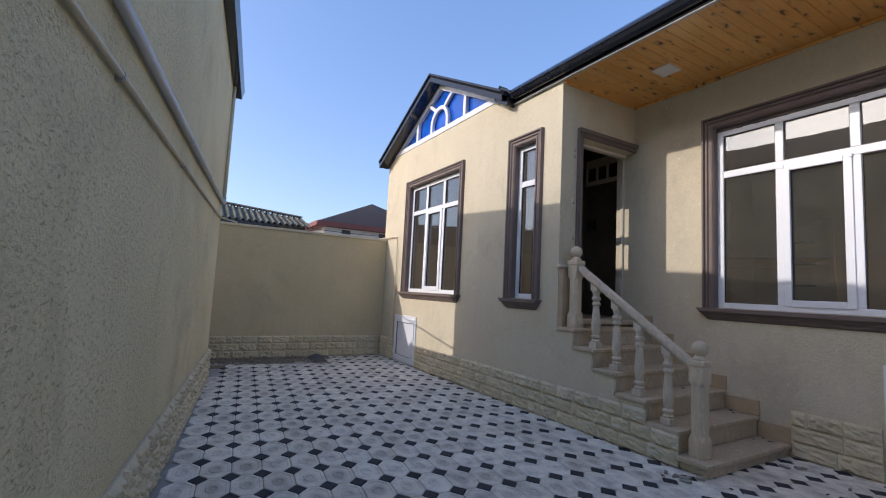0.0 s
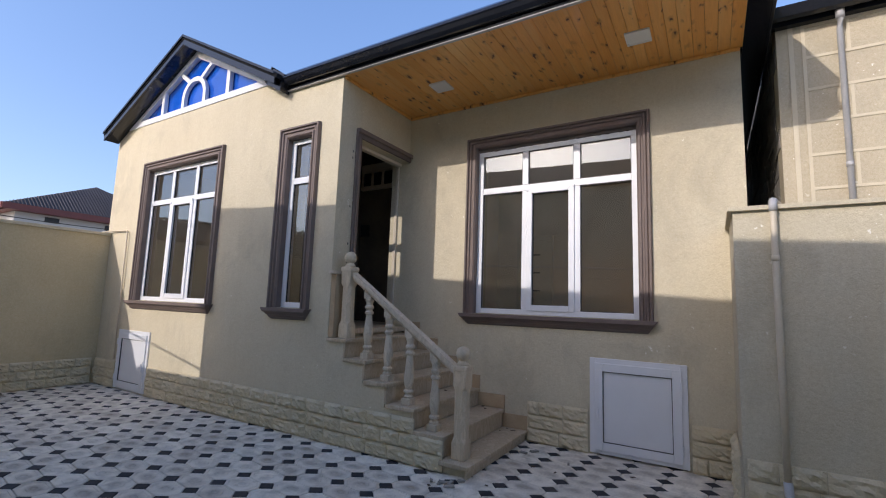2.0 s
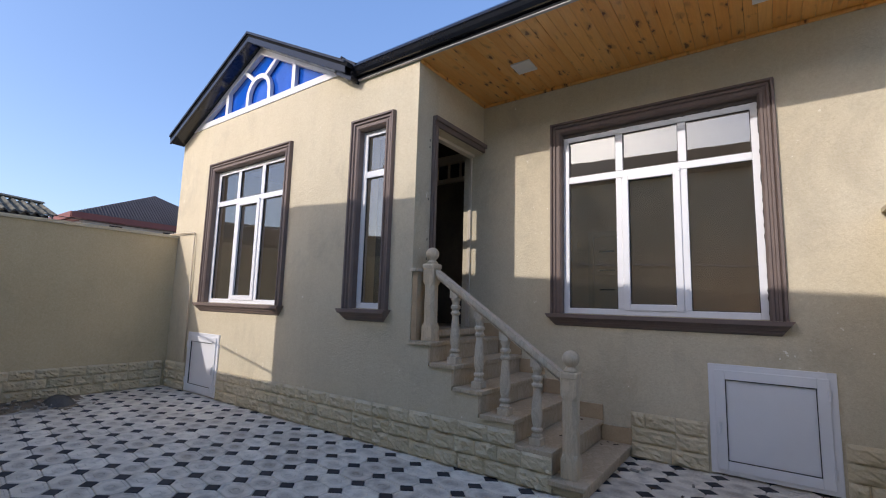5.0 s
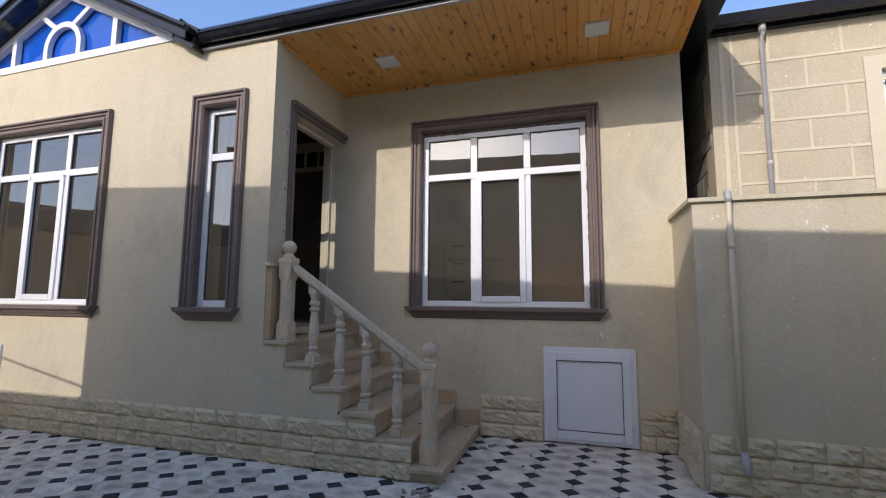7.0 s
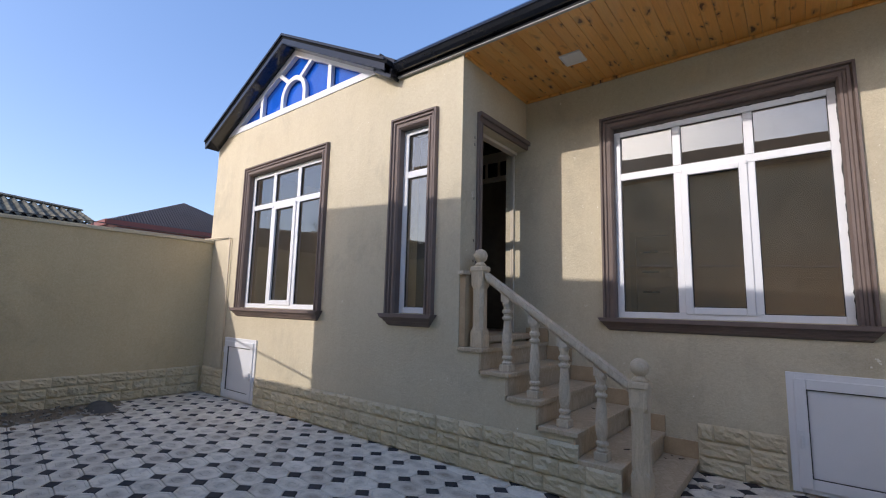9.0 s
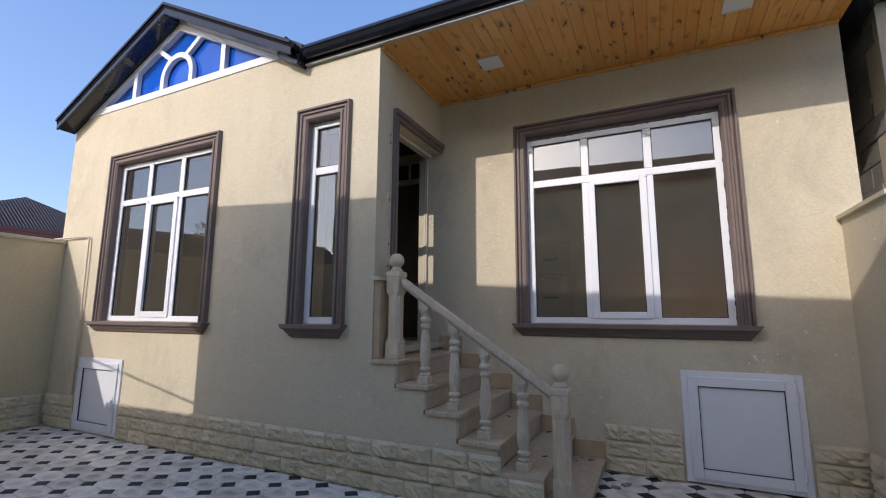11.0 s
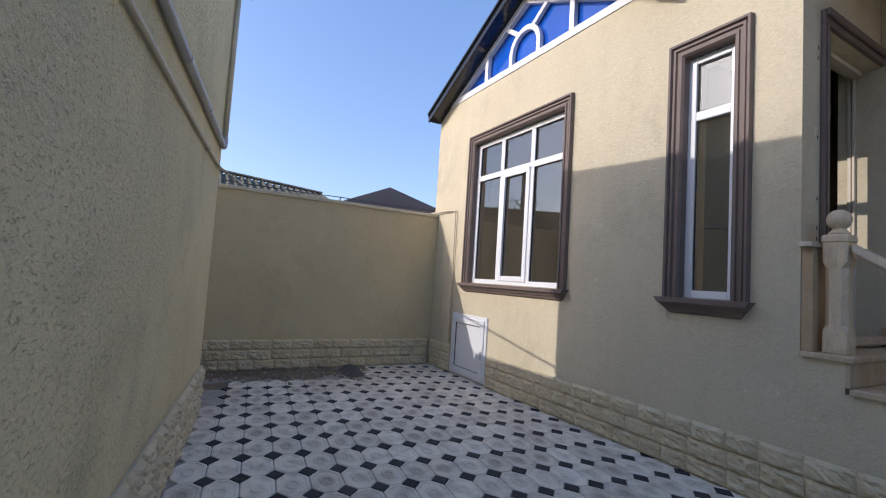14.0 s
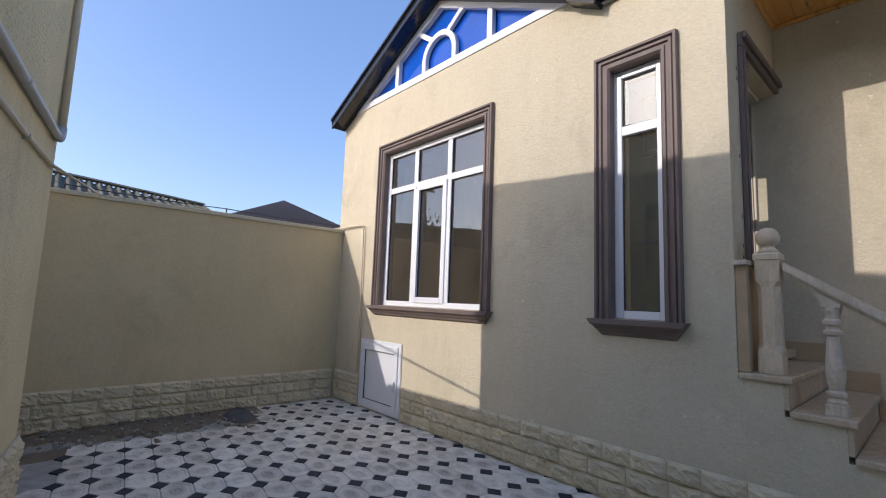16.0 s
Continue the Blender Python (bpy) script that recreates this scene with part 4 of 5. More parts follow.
tube(bm, [wall_point(0.016, -1.8, 1.87), wall_point(0.016, 1.7, 1.957), wall_point(0.016, 3.6, 2.006), wall_point(0.016, 6.1, 2.066), wall_point(0.018, 6.75, 2.085), Vector((0.74, 8.56, 2.26)), Vector((0.80, 8.75, 2.22))], 0.012, 10)
s1 = part("run", bm, M_PIPE_TAN, smooth=True)
clips = []
for yy, zz in ((2.18, 1.970), (3.62, 2.007), (6.0, 2.064)):
    bm = bmesh.new()
    tube(bm, [wall_point(0.016, yy, zz), wall_point(0.016, yy + 0.015, zz)], 0.0155, 10)
    p = wall_point(0.015, yy, zz)
    box(bm, p.x - 0.016, p.x + 0.006, yy, yy + 0.015, zz - 0.024, zz + 0.02)
    clips.append(part("clip", bm, M_STEEL))
under(small, s1, *clips)
gas = thing("gas_pipe", "thin beige pipe bent down the corner of the front wall", "pipe", (3.46, 8.0, 0.4))
bm = bmesh.new()
tube(bm, [(3.44, 8.75, 2.27), (3.455, 8.3, 2.265), (3.46, 8.03, 2.255), (3.46, 8.005, 2.235), (3.46, 7.985, 1.3), (3.46, 7.965, 0.4)], 0.011, 8)
under(gas, part("run", bm, M_PIPE_TAN, smooth=True))
dp = thing("wall_downpipe", "beige drainpipe over the yard wall ending above the paving", "pipe", (3.9, 0.22, 0.2))
bm = bmesh.new()
tube(bm, [(4.3, 0.13, 2.135), (4.0, 0.21, 2.125), (3.93, 0.226, 2.115), (3.905, 0.23, 2.08), (3.905, 0.23, 1.0), (3.905, 0.229, 0.28)], 0.021, 12)
d1 = part("run", bm, M_PIPE_TAN, smooth=True)
bm = bmesh.new()
tube(bm, [(3.905, 0.229, 0.30), (3.895, 0.227, 0.24), (3.86, 0.222, 0.17)], 0.026, 12)
d2 = part("shoe", bm, M_PIPE, smooth=True)
bm = bmesh.new()
tube(bm, [(3.905, 0.23, 1.70), (3.905, 0.23, 1.74)], 0.0235, 12)
d3 = part("coupling", bm, M_PIPE_TAN, smooth=True)
bm = bmesh.new()
tube(bm, [(3.98, 0.215, 2.124), (3.93, 0.226, 2.116), (3.906, 0.23, 2.085), (3.905, 0.23, 2.04)], 0.0245, 12)
d4 = part("elbow", bm, M_PIPE, smooth=True)
under(dp, d1, d2, d3, d4)

# ---- neighbour's house beyond the right-hand wall ----
XN, YNB = 4.85, 0.05
nb = thing("neighbour_house", "pink-beige house with block-marked render and a black gutter", "house", (6, -2, 0))
kids = [part("wall", wall_mesh("x", XN, XN + 0.25, -6.0, YNB, 0, 3.9, ((-2.43, -1.25, 2.12, 3.33),)), M_NB)]
bm = bmesh.new()
zs = [2.1 + 0.285 * k for k in range(7)]
for k, z in enumerate(zs):
    box(bm, XN - 0.006, XN - 0.0005, -6.0, YNB - 0.2, z - 0.012, z + 0.012)
    if z < 3.8:
        yy = YNB - 0.2 - (0.28 if k % 2 else 0.56)
        while yy > -6:
            if not (-2.58 < yy < -1.10 and z < 3.4):
                box(bm, XN - 0.0055, XN - 0.0005, yy - 0.011, yy + 0.011, z + 0.013, min(z + 0.272, 3.88))
            yy -= 0.56
for a, c in ((YNB - 0.2, YNB - 0.175), (YNB - 0.12, YNB - 0.085)):
    box(bm, XN - 0.0065, XN - 0.0005, a, c, 0.5, 3.9)
kids.append(part("raised_banding", bm, M_NB_BAND, label="pale raised bands marking out blocks"))
bm = bmesh.new()
for q in ((-1.25, -1.13, 2.1, 3.45), (-2.55, -2.43, 2.1, 3.45), (-2.43, -1.25, 3.33, 3.45)):
    box(bm, XN - 0.014, XN - 0.001, *q)
kids.append(part("window_band", bm, M_NB_BAND))
bm = bmesh.new()
for q in ((-1.30, -1.25, 2.12, 3.33), (-2.43, -2.38, 2.12, 3.33), (-2.38, -1.30, 2.75, 2.82), (-2.38, -1.30, 3.28, 3.33), (-2.38, -1.30, 2.12, 2.17)):
    box(bm, XN + 0.05, XN + 0.11, *q)
wfr = part("window", bm, M_PVC)
kids.append(wfr)
bm = boxes((XN + 0.075, XN + 0.085, -2.38, -1.30, 2.17, 3.28))
kids.append(part("pane", bm, mottled("far_pane", (0.03, 0.04, 0.05), (0.04, 0.05, 0.06), 1, 0.03, 20, 0.0)))
bm = bmesh.new()
rb = random.Random(8)
for k in range(22):
    z = k * 0.185
    xx = XN + 0.26 - (0.2 if k % 2 else 0.0)
    while xx < 9.5:
        j = rb.uniform(-0.012, 0.012)
        box(bm, max(xx, XN + 0.005) + 0.006, xx + 0.39, YNB - 0.2, YNB + 0.0 + j, z + 0.006, z + 0.18)
        xx += 0.4
    box(bm, XN + 0.26, 9.6, YNB - 0.21, YNB - 0.025, z + 0.175, z + 0.192)
kids.append(part("block_wall", bm, M_CONCRETE, label="rough bare cinder block side wall"))
bm = bmesh.new()
prism_y(bm, [(4.68, 3.85), (4.72, 3.835), (4.76, 3.845), (4.775, 3.93), (4.765, 3.93), (4.75, 3.86), (4.72, 3.85), (4.69, 3.865), (4.665, 3.935), (4.655, 3.935)], -6.0, 0.16)
prism_y(bm, [(4.78, 3.82), (4.845, 3.82), (4.845, 3.94), (4.78, 3.94)], -6.0, 0.14)
kids.append(part("gutter", bm, M_BLACK))
bm = bmesh.new()
prism_y(bm, [(4.75, 3.93), (9.8, 5.2), (9.8, 5.24), (4.75, 3.945)], -6.0, 0.16)
kids.append(part("roof", bm, M_ROOF))
bm = bmesh.new()
prism_y(bm, [(4.72, 3.83), (9.8, 5.1), (9.8, 5.2), (4.72, 3.925)], 0.125, 0.155)
kids.append(part("verge_board", bm, M_BLACK))
bm = bmesh.new()
tube(bm, [(4.76, -0.37, 3.86), (4.76, -0.37, 3.76), (4.80, -0.37, 3.70), (4.80, -0.37, 0.2)], 0.021, 12)
tube(bm, [(4.76, -0.37, 3.85), (4.76, -0.37, 3.77)], 0.030, 12)
tube(bm, [(4.80, -0.37, 2.53), (4.80, -0.37, 2.57)], 0.0245, 12)
kids.append(part("downpipe", bm, M_PIPE, smooth=True))
under(nb, *kids)

# ---- beyond the far fence ----
shed = thing("shed", "low shed with an old corrugated asbestos roof", "shed", (1.5, 14, 0))
bm = bmesh.new()
SHX0, SHX1, SHY0, SHY1 = -8.0, 3.0, 13.0, 14.1
nseg = 700
cols = []
ridge = lambda x: 3.25 + 0.075 * (2.9 - x)
for k in range(nseg + 1):
    x = SHX0 + (SHX1 - SHX0) * k / nseg
    dz = 0.034 * math.sin(2 * math.pi * x / 0.155)
    cols.append([bm.verts.new((x, SHY0 - 0.2, 2.86 + dz)), bm.verts.new((x, SHY1, ridge(x) + dz)), bm.verts.new((x, SHY1, ridge(x) - 0.015 + dz)), bm.verts.new((x, SHY0 - 0.2, 2.845 + dz))])
for a, b in zip(cols, cols[1:]):
    for i in range(4):
        bm.faces.new([a[i], a[(i + 1) % 4], b[(i + 1) % 4], b[i]])
k1 = part("roof_sheet", bm, M_SLATE)
bm = bmesh.new()
prism_x(bm, [(SHY1 - 0.1, 0.02), (SHY1 + 0.03, 0.075), (SHY1 + 0.16, 0.02), (SHY1 + 0.03, 0.045)], SHX0, SHX1 + 0.05)
for v in bm.verts:
    v.co.z += ridge(v.co.x)
k2 = part("ridge_cap", bm, M_SLATE)
bm = boxes((SHX0, SHX1 - 0.25, SHY0 + 0.02, SHY1 + 1.5, 0, 2.8))
k3 = part("wall", bm, M_CONCRETE)
bm = boxes((SHX0, SHX1 - 0.12, SHY0 - 0.10, SHY0 + 0.015, 2.2, 2.865), (SHX0, SHX1 - 0.15, SHY0 + 0.4, SHY0 + 0.45, 2.81, 2.96))
k4 = part("fascia", bm, M_BLACK)
under(shed, k1, k2, k3, k4)

pole = thing("utility_pole", "grey wooden utility pole behind the shed", "pole", (-7.2, 20, 0))
bm = bmesh.new()
lathe(bm, [(0.12, 0), (0.08, 7.2), (0.02, 7.25)], -7.2, 20, 10)
k1 = part("shaft", bm, M_CONCRETE)
k2 = part("crossarm", boxes((-7.75, -6.65, 19.95, 20.05, 6.7, 6.8)), M_CONCRETE)
under(pole, k1, k2)
tree = thing("tree", "small leafy tree standing behind the shed", "tree", (-6.0, 17.5, 0))
bm = bmesh.new()
lathe(bm, [(0.14, 0), (0.11, 1.5), (0.07, 2.8), (0.02, 3.9)], -6.0, 17.5, 8)
rl = random.Random(5)
clumps = []
for k in range(14):
    a, rad, z = rl.uniform(0, 6.3), rl.uniform(0.4, 1.5), rl.uniform(2.6, 4.4)
    tip = (-6.0 + rad * math.cos(a), 17.5 + rad * math.sin(a), z)
    tube(bm, [(-6.0, 17.5, z - 0.9), tip], 0.03, 5)
    clumps.append(tip)
k1 = part("trunk", bm, mottled("bark", (0.12, 0.09, 0.06), (0.08, 0.06, 0.04), 6, 0.95, 40, 0.6))
bm = bmesh.new()
for k in range(1500):
    c = rl.choice(clumps)
    p = Vector((c[0] + rl.gauss(0, 0.33), c[1] + rl.gauss(0, 0.33), c[2] + rl.gauss(0, 0.28)))
    m = Matrix.Translation(p) @ Euler((rl.uniform(0, 6), rl.uniform(0, 6), rl.uniform(0, 6))).to_matrix().to_4x4()
    q = rl.uniform(0.05, 0.1)
    bm.faces.new([bm.verts.new(m @ Vector(v)) for v in ((-q, 0, 0), (0, -q * 0.5, 0.01), (q, 0, 0), (0, q * 0.5, 0.01))])
k2 = part("crown", bm, mottled("leaf", (0.06, 0.10, 0.03), (0.04, 0.075, 0.025), 2, 0.6, 30, 0.1))
k2["kind"] = "stuff"
under(tree, k1, k2)

far = thing("far_house", "white house with a dark brown hipped corrugated roof", "house", (12.3, 32, 0))
HX0, HX1, HY0, HY1, HZ = 7.5, 17.0, 29.5, 36.0, 5.45
bm = bmesh.new()
c = [bm.verts.new(p) for p in ((HX0, HY0, HZ), (HX1, HY0, HZ), (HX1, HY1, HZ), (HX0, HY1, HZ), (12.2, 32.3, 7.6), (12.6, 33.2, 7.6))]
for q in ((0, 1, 4), (1, 2, 5, 4), (2, 3, 5), (3, 0, 4, 5), (3, 2, 1, 0)):
    bm.faces.new([c[i] for i in q])
k1 = part("roof", bm, M_FAR_ROOF)
bm = bmesh.new()
for k in range(62):
    x = HX0 + 0.1 + k * 0.152
    yend = HY0 + 2.75 * (1 - abs(x - 12.2) / (4.7 if x < 12.2 else 4.8))
    t = (yend - HY0) / 2.8
    tube(bm, [(x, HY0 - 0.02, HZ + 0.03), (x, yend, HZ + 0.03 + t * 2.12)], 0.025, 4)
k2 = part("roof_rib_field", bm, M_FAR_ROOF)
k2["kind"] = "stuff"
bm = boxes((HX0 - 0.05, HX1 + 0.05, HY0 - 0.08, HY0 - 0.01, HZ - 0.28, HZ + 0.02), (HX0 - 0.08, HX0 - 0.01, HY0, HY1, HZ - 0.28, HZ + 0.02))
k3 = part("fascia", bm, M_FAR_RED)
bm = boxes((HX0 + 0.6, HX1 - 0.6, HY0 + 0.6, HY1 - 0.6, 0, HZ - 0.005))
k4 = part("wall", bm, M_FAR_WALL)
wins = []
for x in (9.6, 12.3):
    bm = boxes((x - 0.3, x + 0.3, HY0 + 0.56, HY0 + 0.598, 4.82, 5.08))
    wins.append(part("window", bm, M_DARK))
bm = boxes((HX0 + 0.15, HX1 - 0.15, HY0 + 0.05, HY1 - 0.1, HZ - 0.27, HZ - 0.2))
k5 = part("eaves_lining", bm, M_FAR_RED)
under(far, k1, k2, k3, k4, k5, *wins)
cab = thing("fence_cable", "thin dark cable on brackets along the far coping", "cable", (1, 8.66, 2.244))
bm = bmesh.new()
tube(bm, [(0.5 + 2.95 * k / 10, 8.66, 2.31 - 0.012 * math.sin(math.pi * (k % 5) / 5)) for k in range(11)], 0.006, 6)
kids = [part("wire", bm, M_DARK)]
for x in (0.5, 1.975, 3.45):
    kids.append(part("bracket", boxes((x - 0.006, x + 0.006, 8.654, 8.666, 2.244, 2.312)), M_DARK))
under(cab, *kids)

# ---- inside things seen through the glass ----
idoor = thing("inner_door", "cream inner door with three dark slots, shut", "door", (7.95, 3.3, FLOOR_IN))
k1 = part("leaf", boxes((7.955, 7.995, 3.08, 3.56, FLOOR_IN + 0.001, 2.52), bevel=0.004), M_DOOR)
k2 = part("door_frame", boxes((7.93, 7.999, 2.99, 3.078, FLOOR_IN + 0.001, 2.61), (7.93, 7.999, 3.562, 3.65, FLOOR_IN + 0.001, 2.61), (7.93, 7.999, 3.078, 3.562, 2.522, 2.61), bevel=0.004), M_DOOR)
kk = [k1, k2]
for z in (1.31, 1.63, 1.95, 2.27):
    kk.append(part("slot", boxes((7.948, 7.954, 3.22, 3.47, z - 0.012, z + 0.012)), M_DARK))
under(idoor, *kk)
fan = thing("transom_light", "cream framed transom with dark panes above the hall door", "window", (5.42, 4.85, 3.05))
bm = boxes((5.40, 5.448, 4.42, 5.245, 3.04, 3.10), (5.40, 5.448, 4.42, 5.245, 3.31, 3.44))
for yy in (4.42, 4.62, 4.82, 5.02, 5.215):
    box(bm, 5.405, 5.447, yy, yy + 0.03, 3.10, 3.31)
k1 = part("frame", bm, M_DOOR)
kk = [k1]
for yy in (4.45, 4.65, 4.85, 5.05):
    kk.append(part("pane", boxes((5.43, 5.44, yy, yy + (0.165 if yy > 5 else 0.17), 3.10, 3.31)), M_DARK))
under(fan, *kk)
bm = boxes((5.415, 5.448, 5.06, 5.22, 2.32, 2.50), bevel=0.008)
box(bm, 5.41, 5.416, 5.08, 5.20, 2.37, 2.45, 0.002)
tagged(part("control_box", bm, M_DARK), "small dark control box on the hall wall", "control box")


# ---- stone foot of the walls ----
rs = random.Random(11)


def stone_mesh(length, height, seed):
    """A split-face stone, rough in front (towards -x), its back flat; origin at its lower back corner, length along y."""
    r = random.Random(seed)
    me = bpy.data.meshes.new("stone")
    ny, nz = 9, 6
    off = Vector((r.uniform(0, 90), r.uniform(0, 90), r.uniform(0, 90)))
    vs, fs = [], []
    for j in range(nz + 1):
        for i in range(ny + 1):
            e = 0.002
            y = e + (length - 2 * e) * i / ny
            z = e + (height - 2 * e) * j / nz
            rim_ = min(i, ny - i, 2 * min(j, nz - j)) / 2.0
            rise = min(1.0, rim_) ** 0.6
            lump = 0.5 + 0.5 * noise.noise(off + Vector((y * 11, z * 17, 0))) + 0.6 * noise.noise(off + Vector((y * 38, z * 46, 5)))
            d = -0.006 - r.uniform(0, 0.007) - rise * (0.008 + 0.032 * max(0.0, lump))
            inner = 0 < i < ny and 0 < j < nz
            vs.append((d, y + (r.uniform(-0.006, 0.006) if inner else 0), z + (r.uniform(-0.005, 0.005) if inner else 0)))
    for j in range(nz):
        for i in range(ny):
            a = j * (ny + 1) + i
            fs.append((a, a + ny + 1, a + ny + 2, a + 1))
    k = len(vs)
    rim = [i for i in range(ny + 1)] + [(ny + 1) * j + ny for j in range(1, nz + 1)] + [(ny + 1) * nz + i for i in range(ny - 1, -1, -1)] + [(ny + 1) * j for j in range(nz - 1, 0, -1)]
    for i in rim:
        vs.append((0.0, vs[i][1], vs[i][2]))
    for q in range(len(rim)):
        q2 = (q + 1) % len(rim)
        fs.append((rim[q], rim[q2], k + q2, k + q))
    me.from_pydata(vs, [], fs)
    me.materials.append(M_STONE)
    return me


STONES = {(n, h): [stone_mesh(n, h, int(n * 1000 + h * 77) + k) for k in range(4)] for n in (0.16, 0.2, 0.24, 0.28) for h in (0.124, 0.132)}


def plinth(name, label, m, length, courses, height, skip=(), stepped=()):
    """Rows of stones along y of the pose m, in front of a joint bed. skip: gaps; stepped: how far each course runs."""
    p = thing(name, label, "plinth", kind="structure")
    p.matrix_world = m
    bm = bmesh.new()
    spans = [(0, length)]
    for a, c in skip:
        spans = [s for o in spans for s in ((o[0], min(o[1], a)), (max(o[0], c), o[1])) if s[1] - s[0] > 0.03]
    for s in spans:
        for j in range(courses):
            a = max(s[0], stepped[j] if stepped else 0)
            if s[1] - a > 0.03:
                box(bm, -0.014, 0.0, a + 0.001, s[1] - 0.001, j * height + (0.0005 if j else 0), (j + 1) * height - 0.003)
    bed = part("joint_bed", bm, M_JOINT)
    bed.parent = p
    for s in spans:
        for j in range(courses):
            a = max(s[0], stepped[j] if stepped else 0)
            while a < s[1] - 0.05:
                n = rs.choice((0.2, 0.24, 0.24, 0.28))
                if s[1] - a - n < 0.1:
                    n = s[1] - a
                    key = min((0.16, 0.2, 0.24, 0.28), key=lambda q: abs(q - n))
                else:
                    key = n
                ob = bpy.data.objects.new("stone", rs.choice(STONES[key, height]))
                scene.collection.objects.link(ob)
                ob.parent = p
                ob.location = (-0.008, a, j * height)
                ob.scale = (1, n / key, 1)
                a += n
    return p


plinth("plinth_front", "pale split-face stone plinth along the front wall", pose(XF - 0.002, 2.50, 0), 6.05, 3, 0.124, ((H1[0] - 2.53, H1[1] - 2.47),), (0.0, 0.0, 0.29))
plinth("plinth_recess", "pale split-face stone plinth beside the hatch", pose(XR - 0.002, 0.47, 0), 1.78, 3, 0.132, ((H2[0] - 0.50, H2[1] - 0.44),))
plinth("plinth_far", "pale split-face stone foot of the yard wall", pose(3.43, YN - 0.002, 0, 0, 0, 90), 3.9, 3, 0.124)
plinth("plinth_side", "pale split-face stone foot of the side wall", pose(XS - 0.002, -0.89, 0), 1.33, 3, 0.132)
m_ret = Matrix(((0, 1, 0, XS + 0.0), (-1, 0, 0, 0.462), (0, 0, 1, 0), (0, 0, 0, 1)))
plinth("plinth_return", "pale split-face stone foot of the short return", m_ret, 0.74, 3, 0.132)
ml = LEFT @ Matrix(((-1, 0, 0, 0.002), (0, -1, 0, 0.0), (0, 0, 1, 0), (0, 0, 0, 1)))
plinth("plinth_west", "pale split-face stone foot of the neighbour's wall", ml, 7.6, 3, 0.132)

# ---- paving ----
PA, PB = 0.1945, 0.312           # pitch across and along
ROT = pose(1.075, 7.66, 0, 0, 0, -6.9)
C1, C2 = 0.060, 0.070            # cut corners, across and along


def tile_verts(outline, rings):
    vs, fs = [], []
    k = len(outline)
    for f, z in rings:
        for x, y in outline:
            vs.append((x * f[0], y * f[1], z))
    for r in range(len(rings) - 1):
        for i in range(k):
            fs.append((r * k + i, r * k + (i + 1) % k, (r + 1) * k + (i + 1) % k, (r + 1) * k + i))
    fs.append(tuple((len(rings) - 1) * k + i for i in range(k)))
    return vs, fs


a_, b_ = PA / 2 - 0.003, PB / 2 - 0.003
OCT = [(a_ - C1, -b_), (a_, -b_ + C2), (a_, b_ - C2), (a_ - C1, b_), (-a_ + C1, b_), (-a_, b_ - C2), (-a_, -b_ + C2), (-a_ + C1, -b_)]
OV, OF = tile_verts(OCT, [((1, 1), -0.02), ((1, 1), -0.004), ((0.965, 0.975), 0.0), ((0.80, 0.84), 0.0), ((0.76, 0.81), -0.004), ((0.45, 0.42), -0.004), ((0.40, 0.38), 0.0), ((0.24, 0.22), -0.001), ((0.2, 0.18), -0.005)])
DIA = [(C1 - 0.002, 0), (0, C2 - 0.002), (-C1 + 0.002, 0), (0, -C2 + 0.002)]
DV, DF = tile_verts(DIA, [((1, 1), -0.02), ((1, 1), -0.003), ((0.94, 0.94), -0.0005)])


def inside(x, y):
    if y > 8.72 or (y > 7.86 and x < 2.2) or (y > 8.1 and x < 2.32):
        return False
    if x < 0.395 + 0.14 * (y - 6.95) + 0.10 or y < -0.75:
        return False
    if x > 3.58 and y > 2.42:
        return False
    if x > XS + 0.1 and y < 0.34:
        return False
    return x < XR + 0.09


pave = thing("paving", "octagonal pale pavers with black diamond insets", "paving", kind="structure")
near, rest = [], []
for i in range(-22, 26):
    for j in range(-32, 6):
        p = ROT @ Vector((i * PA, j * PB, 0))
        q = ROT @ Vector(((i + 0.5) * PA, (j + 0.5) * PB, 0))
        for kind_, c in ((1, p), (0, q)):
            if inside(c.x, c.y):
                (near if 4.2 < c.y < 7.95 and c.x < 3.4 else rest).append((kind_, c))
def own_coords(me, vs):
    """Each paver carries its own flat coordinates, measured from its middle."""
    uv = me.uv_layers.new(name="tile")
    for lp in me.loops:
        uv.data[lp.index].uv = vs[lp.vertex_index][:2]


tile_meshes = []
for vs, fs, mat, nm in ((OV, OF, M_TILE, "octagon_paver"), (DV, DF, M_TILE_DARK, "diamond_paver")):
    me = bpy.data.meshes.new(nm)
    me.from_pydata(vs, [], fs)
    me.materials.append(mat)
    own_coords(me, vs)
    tile_meshes.append(me)
rt = random.Random(3)
counts = [0, 0]
lot = {0: ([], [], []), 1: ([], [], [])}
turn = Euler((0, 0, radians(-6.9)))
for kind_, c in near:
    if counts[kind_] < 290:
        counts[kind_] += 1
        ob = bpy.data.objects.new(("octagon_paver", "diamond_paver")[kind_], tile_meshes[kind_])
        scene.collection.objects.link(ob)
        ob.parent = pave
        ob.location = (c.x, c.y, rt.uniform(-0.0015, 0.0015))
        ob.rotation_euler = (rt.uniform(-0.004, 0.004), rt.uniform(-0.004, 0.004), radians(-6.9 + rt.uniform(-0.3, 0.3)))
    else:
        rest.append((kind_, c))
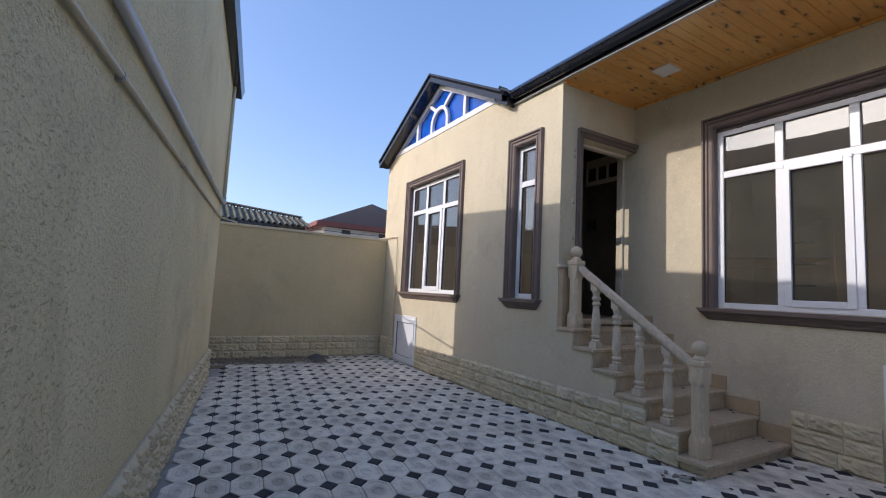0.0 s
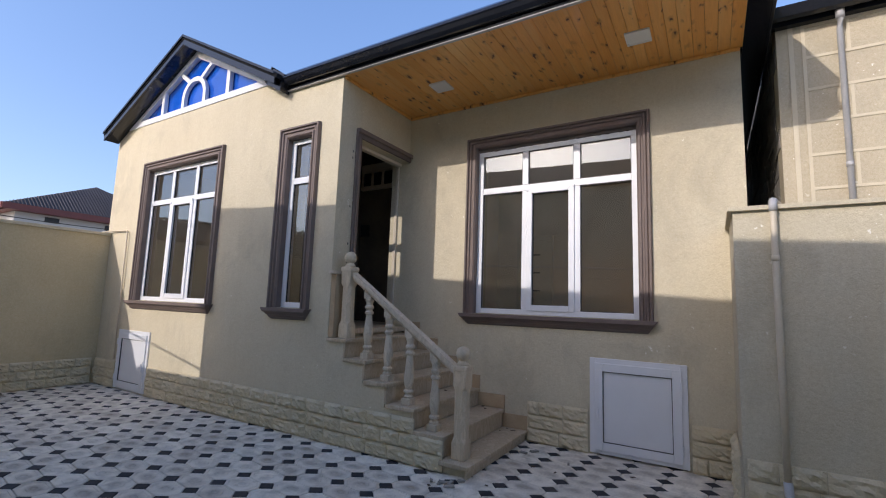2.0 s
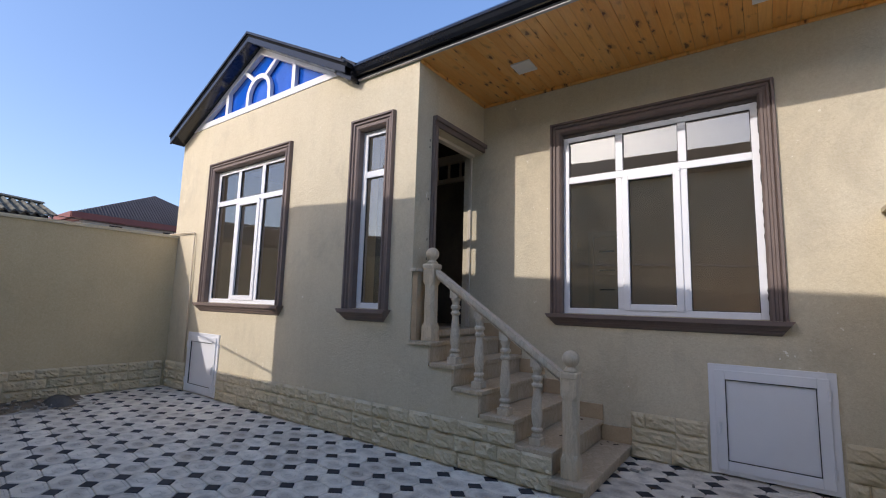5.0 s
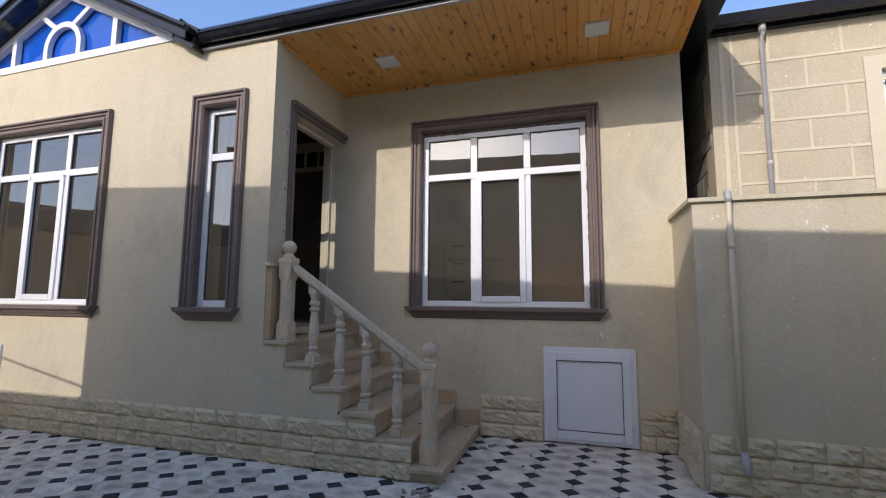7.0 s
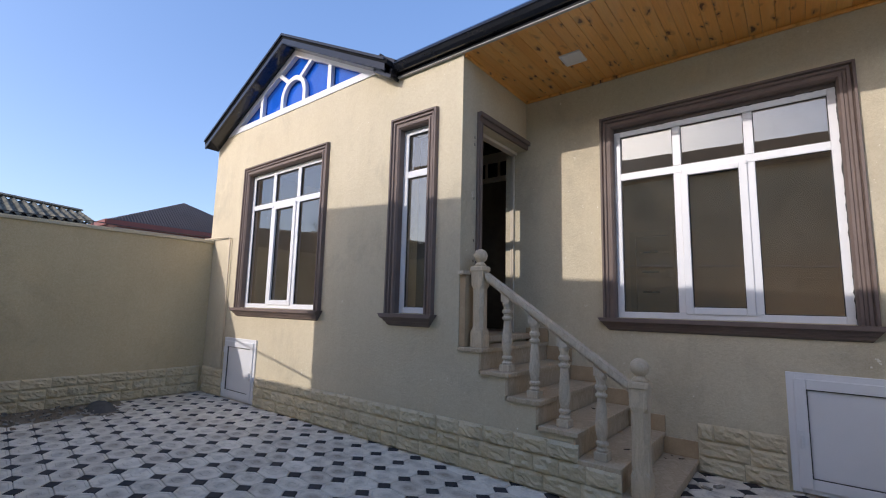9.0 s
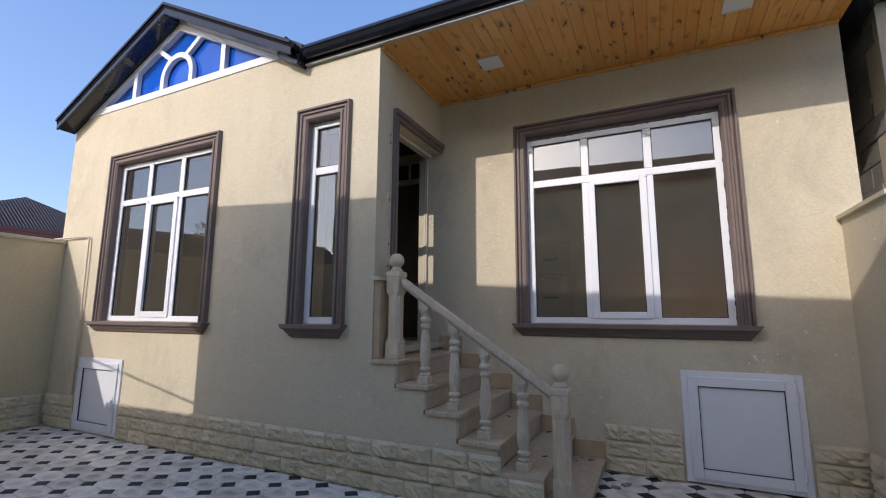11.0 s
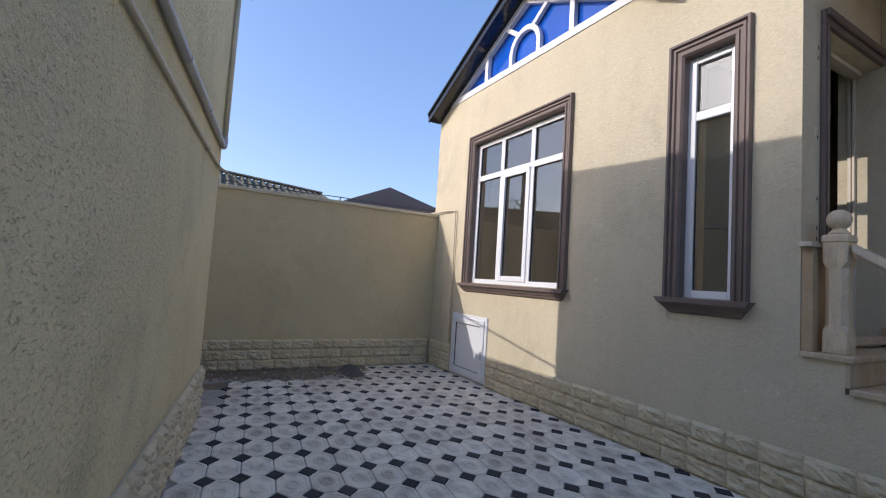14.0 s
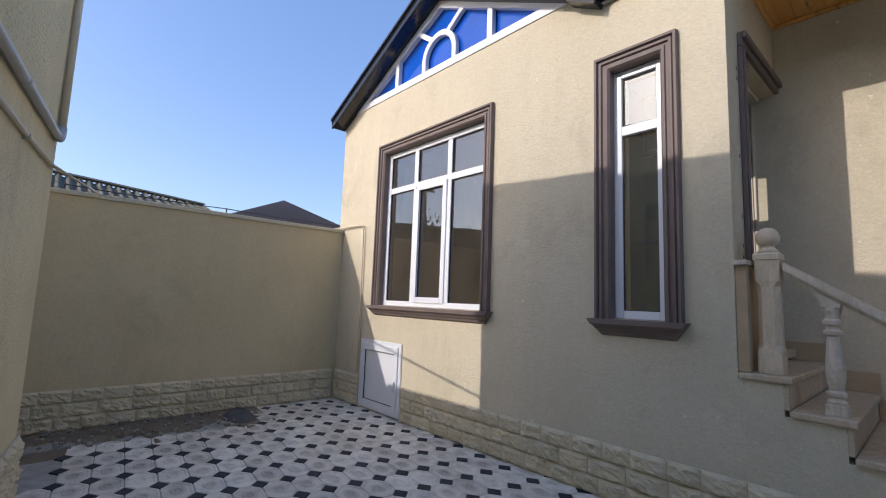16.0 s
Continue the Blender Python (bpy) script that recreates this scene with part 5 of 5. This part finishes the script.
for kind_, c in rest:
    vs, fs = (OV, OF) if kind_ == 0 else (DV, DF)
    base = len(lot[kind_][0])
    m = Matrix.Translation((c.x, c.y, rt.uniform(-0.0015, 0.0015))) @ turn.to_matrix().to_4x4()
    lot[kind_][0].extend([tuple(m @ Vector(v)) for v in vs])
    lot[kind_][2].extend(vs)
    lot[kind_][1].extend([tuple(base + q for q in f) for f in fs])
for kind_, nm, mat in ((0, "octagon_pavers_rest", M_TILE_REST), (1, "diamond_pavers_rest", M_TILE_DARK_REST)):
    me = bpy.data.meshes.new(nm)
    me.from_pydata(lot[kind_][0], [], lot[kind_][1])
    me.materials.append(mat)
    own_coords(me, lot[kind_][2])
    ob = new(nm, me)
    ob.parent = pave
    ob["kind"] = "stuff"

# bare strip along the far fence and beside the neighbour's wall
bm = bmesh.new()
bmesh.ops.create_grid(bm, x_segments=70, y_segments=24, size=0.5)
for v in bm.verts:
    x, y = 0.3 + (v.co.x + 0.5) * 2.15, 7.72 + (v.co.y + 0.5) * 0.84
    v.co = (x, y, -0.012 + 0.02 * noise.noise(Vector((x * 4, y * 4, 0))) + 0.012 * noise.noise(Vector((x * 17, y * 17, 3))) + 0.02 * max(0, (y - 8.1)) / 0.45)
tagged(part("soil_strip", bm, M_SOIL, smooth=True), "strip of bare soil left unpaved by the far wall", "soil", kind="structure")
bm = bmesh.new()
rr = random.Random(21)
for k in range(130):
    x, y = rr.uniform(0.5, 2.1), rr.uniform(7.9, 8.5)
    s = rr.uniform(0.006, 0.022)
    z = 0.006 + 0.02 * max(0, (y - 8.1)) / 0.45
    box(bm, -s, s, -s * rr.uniform(0.4, 1), s * rr.uniform(0.4, 1), 0, s * 0.8, m=pose(x, y, z, rr.uniform(-20, 20), rr.uniform(-20, 20), rr.uniform(0, 180)))
tagged(part("rubble_bits", bm, M_TRASH), "crumbs of rubble on the bare soil", "rubble", kind="stuff")
bm = bmesh.new()
bmesh.ops.create_grid(bm, x_segments=14, y_segments=14, size=0.5)
for v in bm.verts:
    r = min(1.0, 2 * math.hypot(v.co.x, v.co.y))
    v.co = (2.16 + v.co.x * 0.34, 8.2 + v.co.y * 0.55, -0.03 + 0.125 * (1 - r * r) + 0.012 * noise.noise(Vector((v.co.x * 9, v.co.y * 9, 7))))
tagged(part("cement_mound", bm, mottled("spilt_cement", (0.13, 0.125, 0.12), (0.09, 0.085, 0.08), 8, 0.95, 70, 0.6), smooth=True), "small grey heap of set cement by the wall", "heap")
# scraps by the foot of the steps
for k in range(9):
    x, y = 3.30 + rr.uniform(-0.05, 0.14), 2.33 + rr.uniform(-0.12, 0.2)
    if k > 5:
        x, y = rr.uniform(3.9, 4.6), rr.uniform(1.7, 2.15)
    s = rr.uniform(0.014, 0.04)
    bm = bmesh.new()
    box(bm, -s, s, -s * 0.5, s * 0.5, 0, 0.012, 0.002)
    for v in bm.verts:
        v.co.x += rr.uniform(-0.006, 0.006)
        v.co.z *= rr.uniform(0.6, 1.5)
    o = part("stone_chip", bm, M_TRASH)
    o.location, o.rotation_euler = (x, y, 0.0), (0, 0, rr.uniform(0, 3))
    tagged(o, "broken chip of stone lying on the paving", "chip", "scraps by the steps")
# dry leaves blown onto the steps and the paving
M_LEAF = mottled("dry_leaf", (0.10, 0.065, 0.035), (0.05, 0.035, 0.02), 20, 0.8, 80, 0.2)
for x, y, z in ((4.62, 2.36, TOP[5]), (4.66, 2.44, TOP[5]), (4.55, 2.47, TOP[5]), (4.60, 2.66, TOP[4]), (4.68, 2.73, TOP[4]), (3.95, 2.60, TOP[4]), (4.35, 3.0, TOP[3]),
                (4.05, 1.95, 0.0), (4.02, 1.75, 0.0), (4.3, 1.2, 0.0), (3.95, 1.0, 0.0), (3.45, 2.1, 0.0), (3.2, 2.45, 0.0)):
    bm = bmesh.new()
    s = rr.uniform(0.014, 0.026)
    ring = [(math.cos(a) * s * (1.5 if k % 2 else 1.0), math.sin(a) * s * 0.55, 0.002 + 0.007 * rr.random()) for k, a in enumerate([k * math.pi / 4 for k in range(8)])]
    low = [bm.verts.new((a, c, h - 0.0012)) for a, c, h in ring]
    high = [bm.verts.new(p) for p in ring]
    bm.faces.new(low)
    bm.faces.new(high)
    for k in range(8):
        bm.faces.new([low[k], low[(k + 1) % 8], high[(k + 1) % 8], high[k]])
    o = part("dry_leaf", bm, M_LEAF)
    o.location, o.rotation_euler = (x, y, z + 0.0005), (0, 0, rr.uniform(0, 6))
    tagged(o, "curled brown dry leaf lying on stone", "leaf", "scraps by the steps")
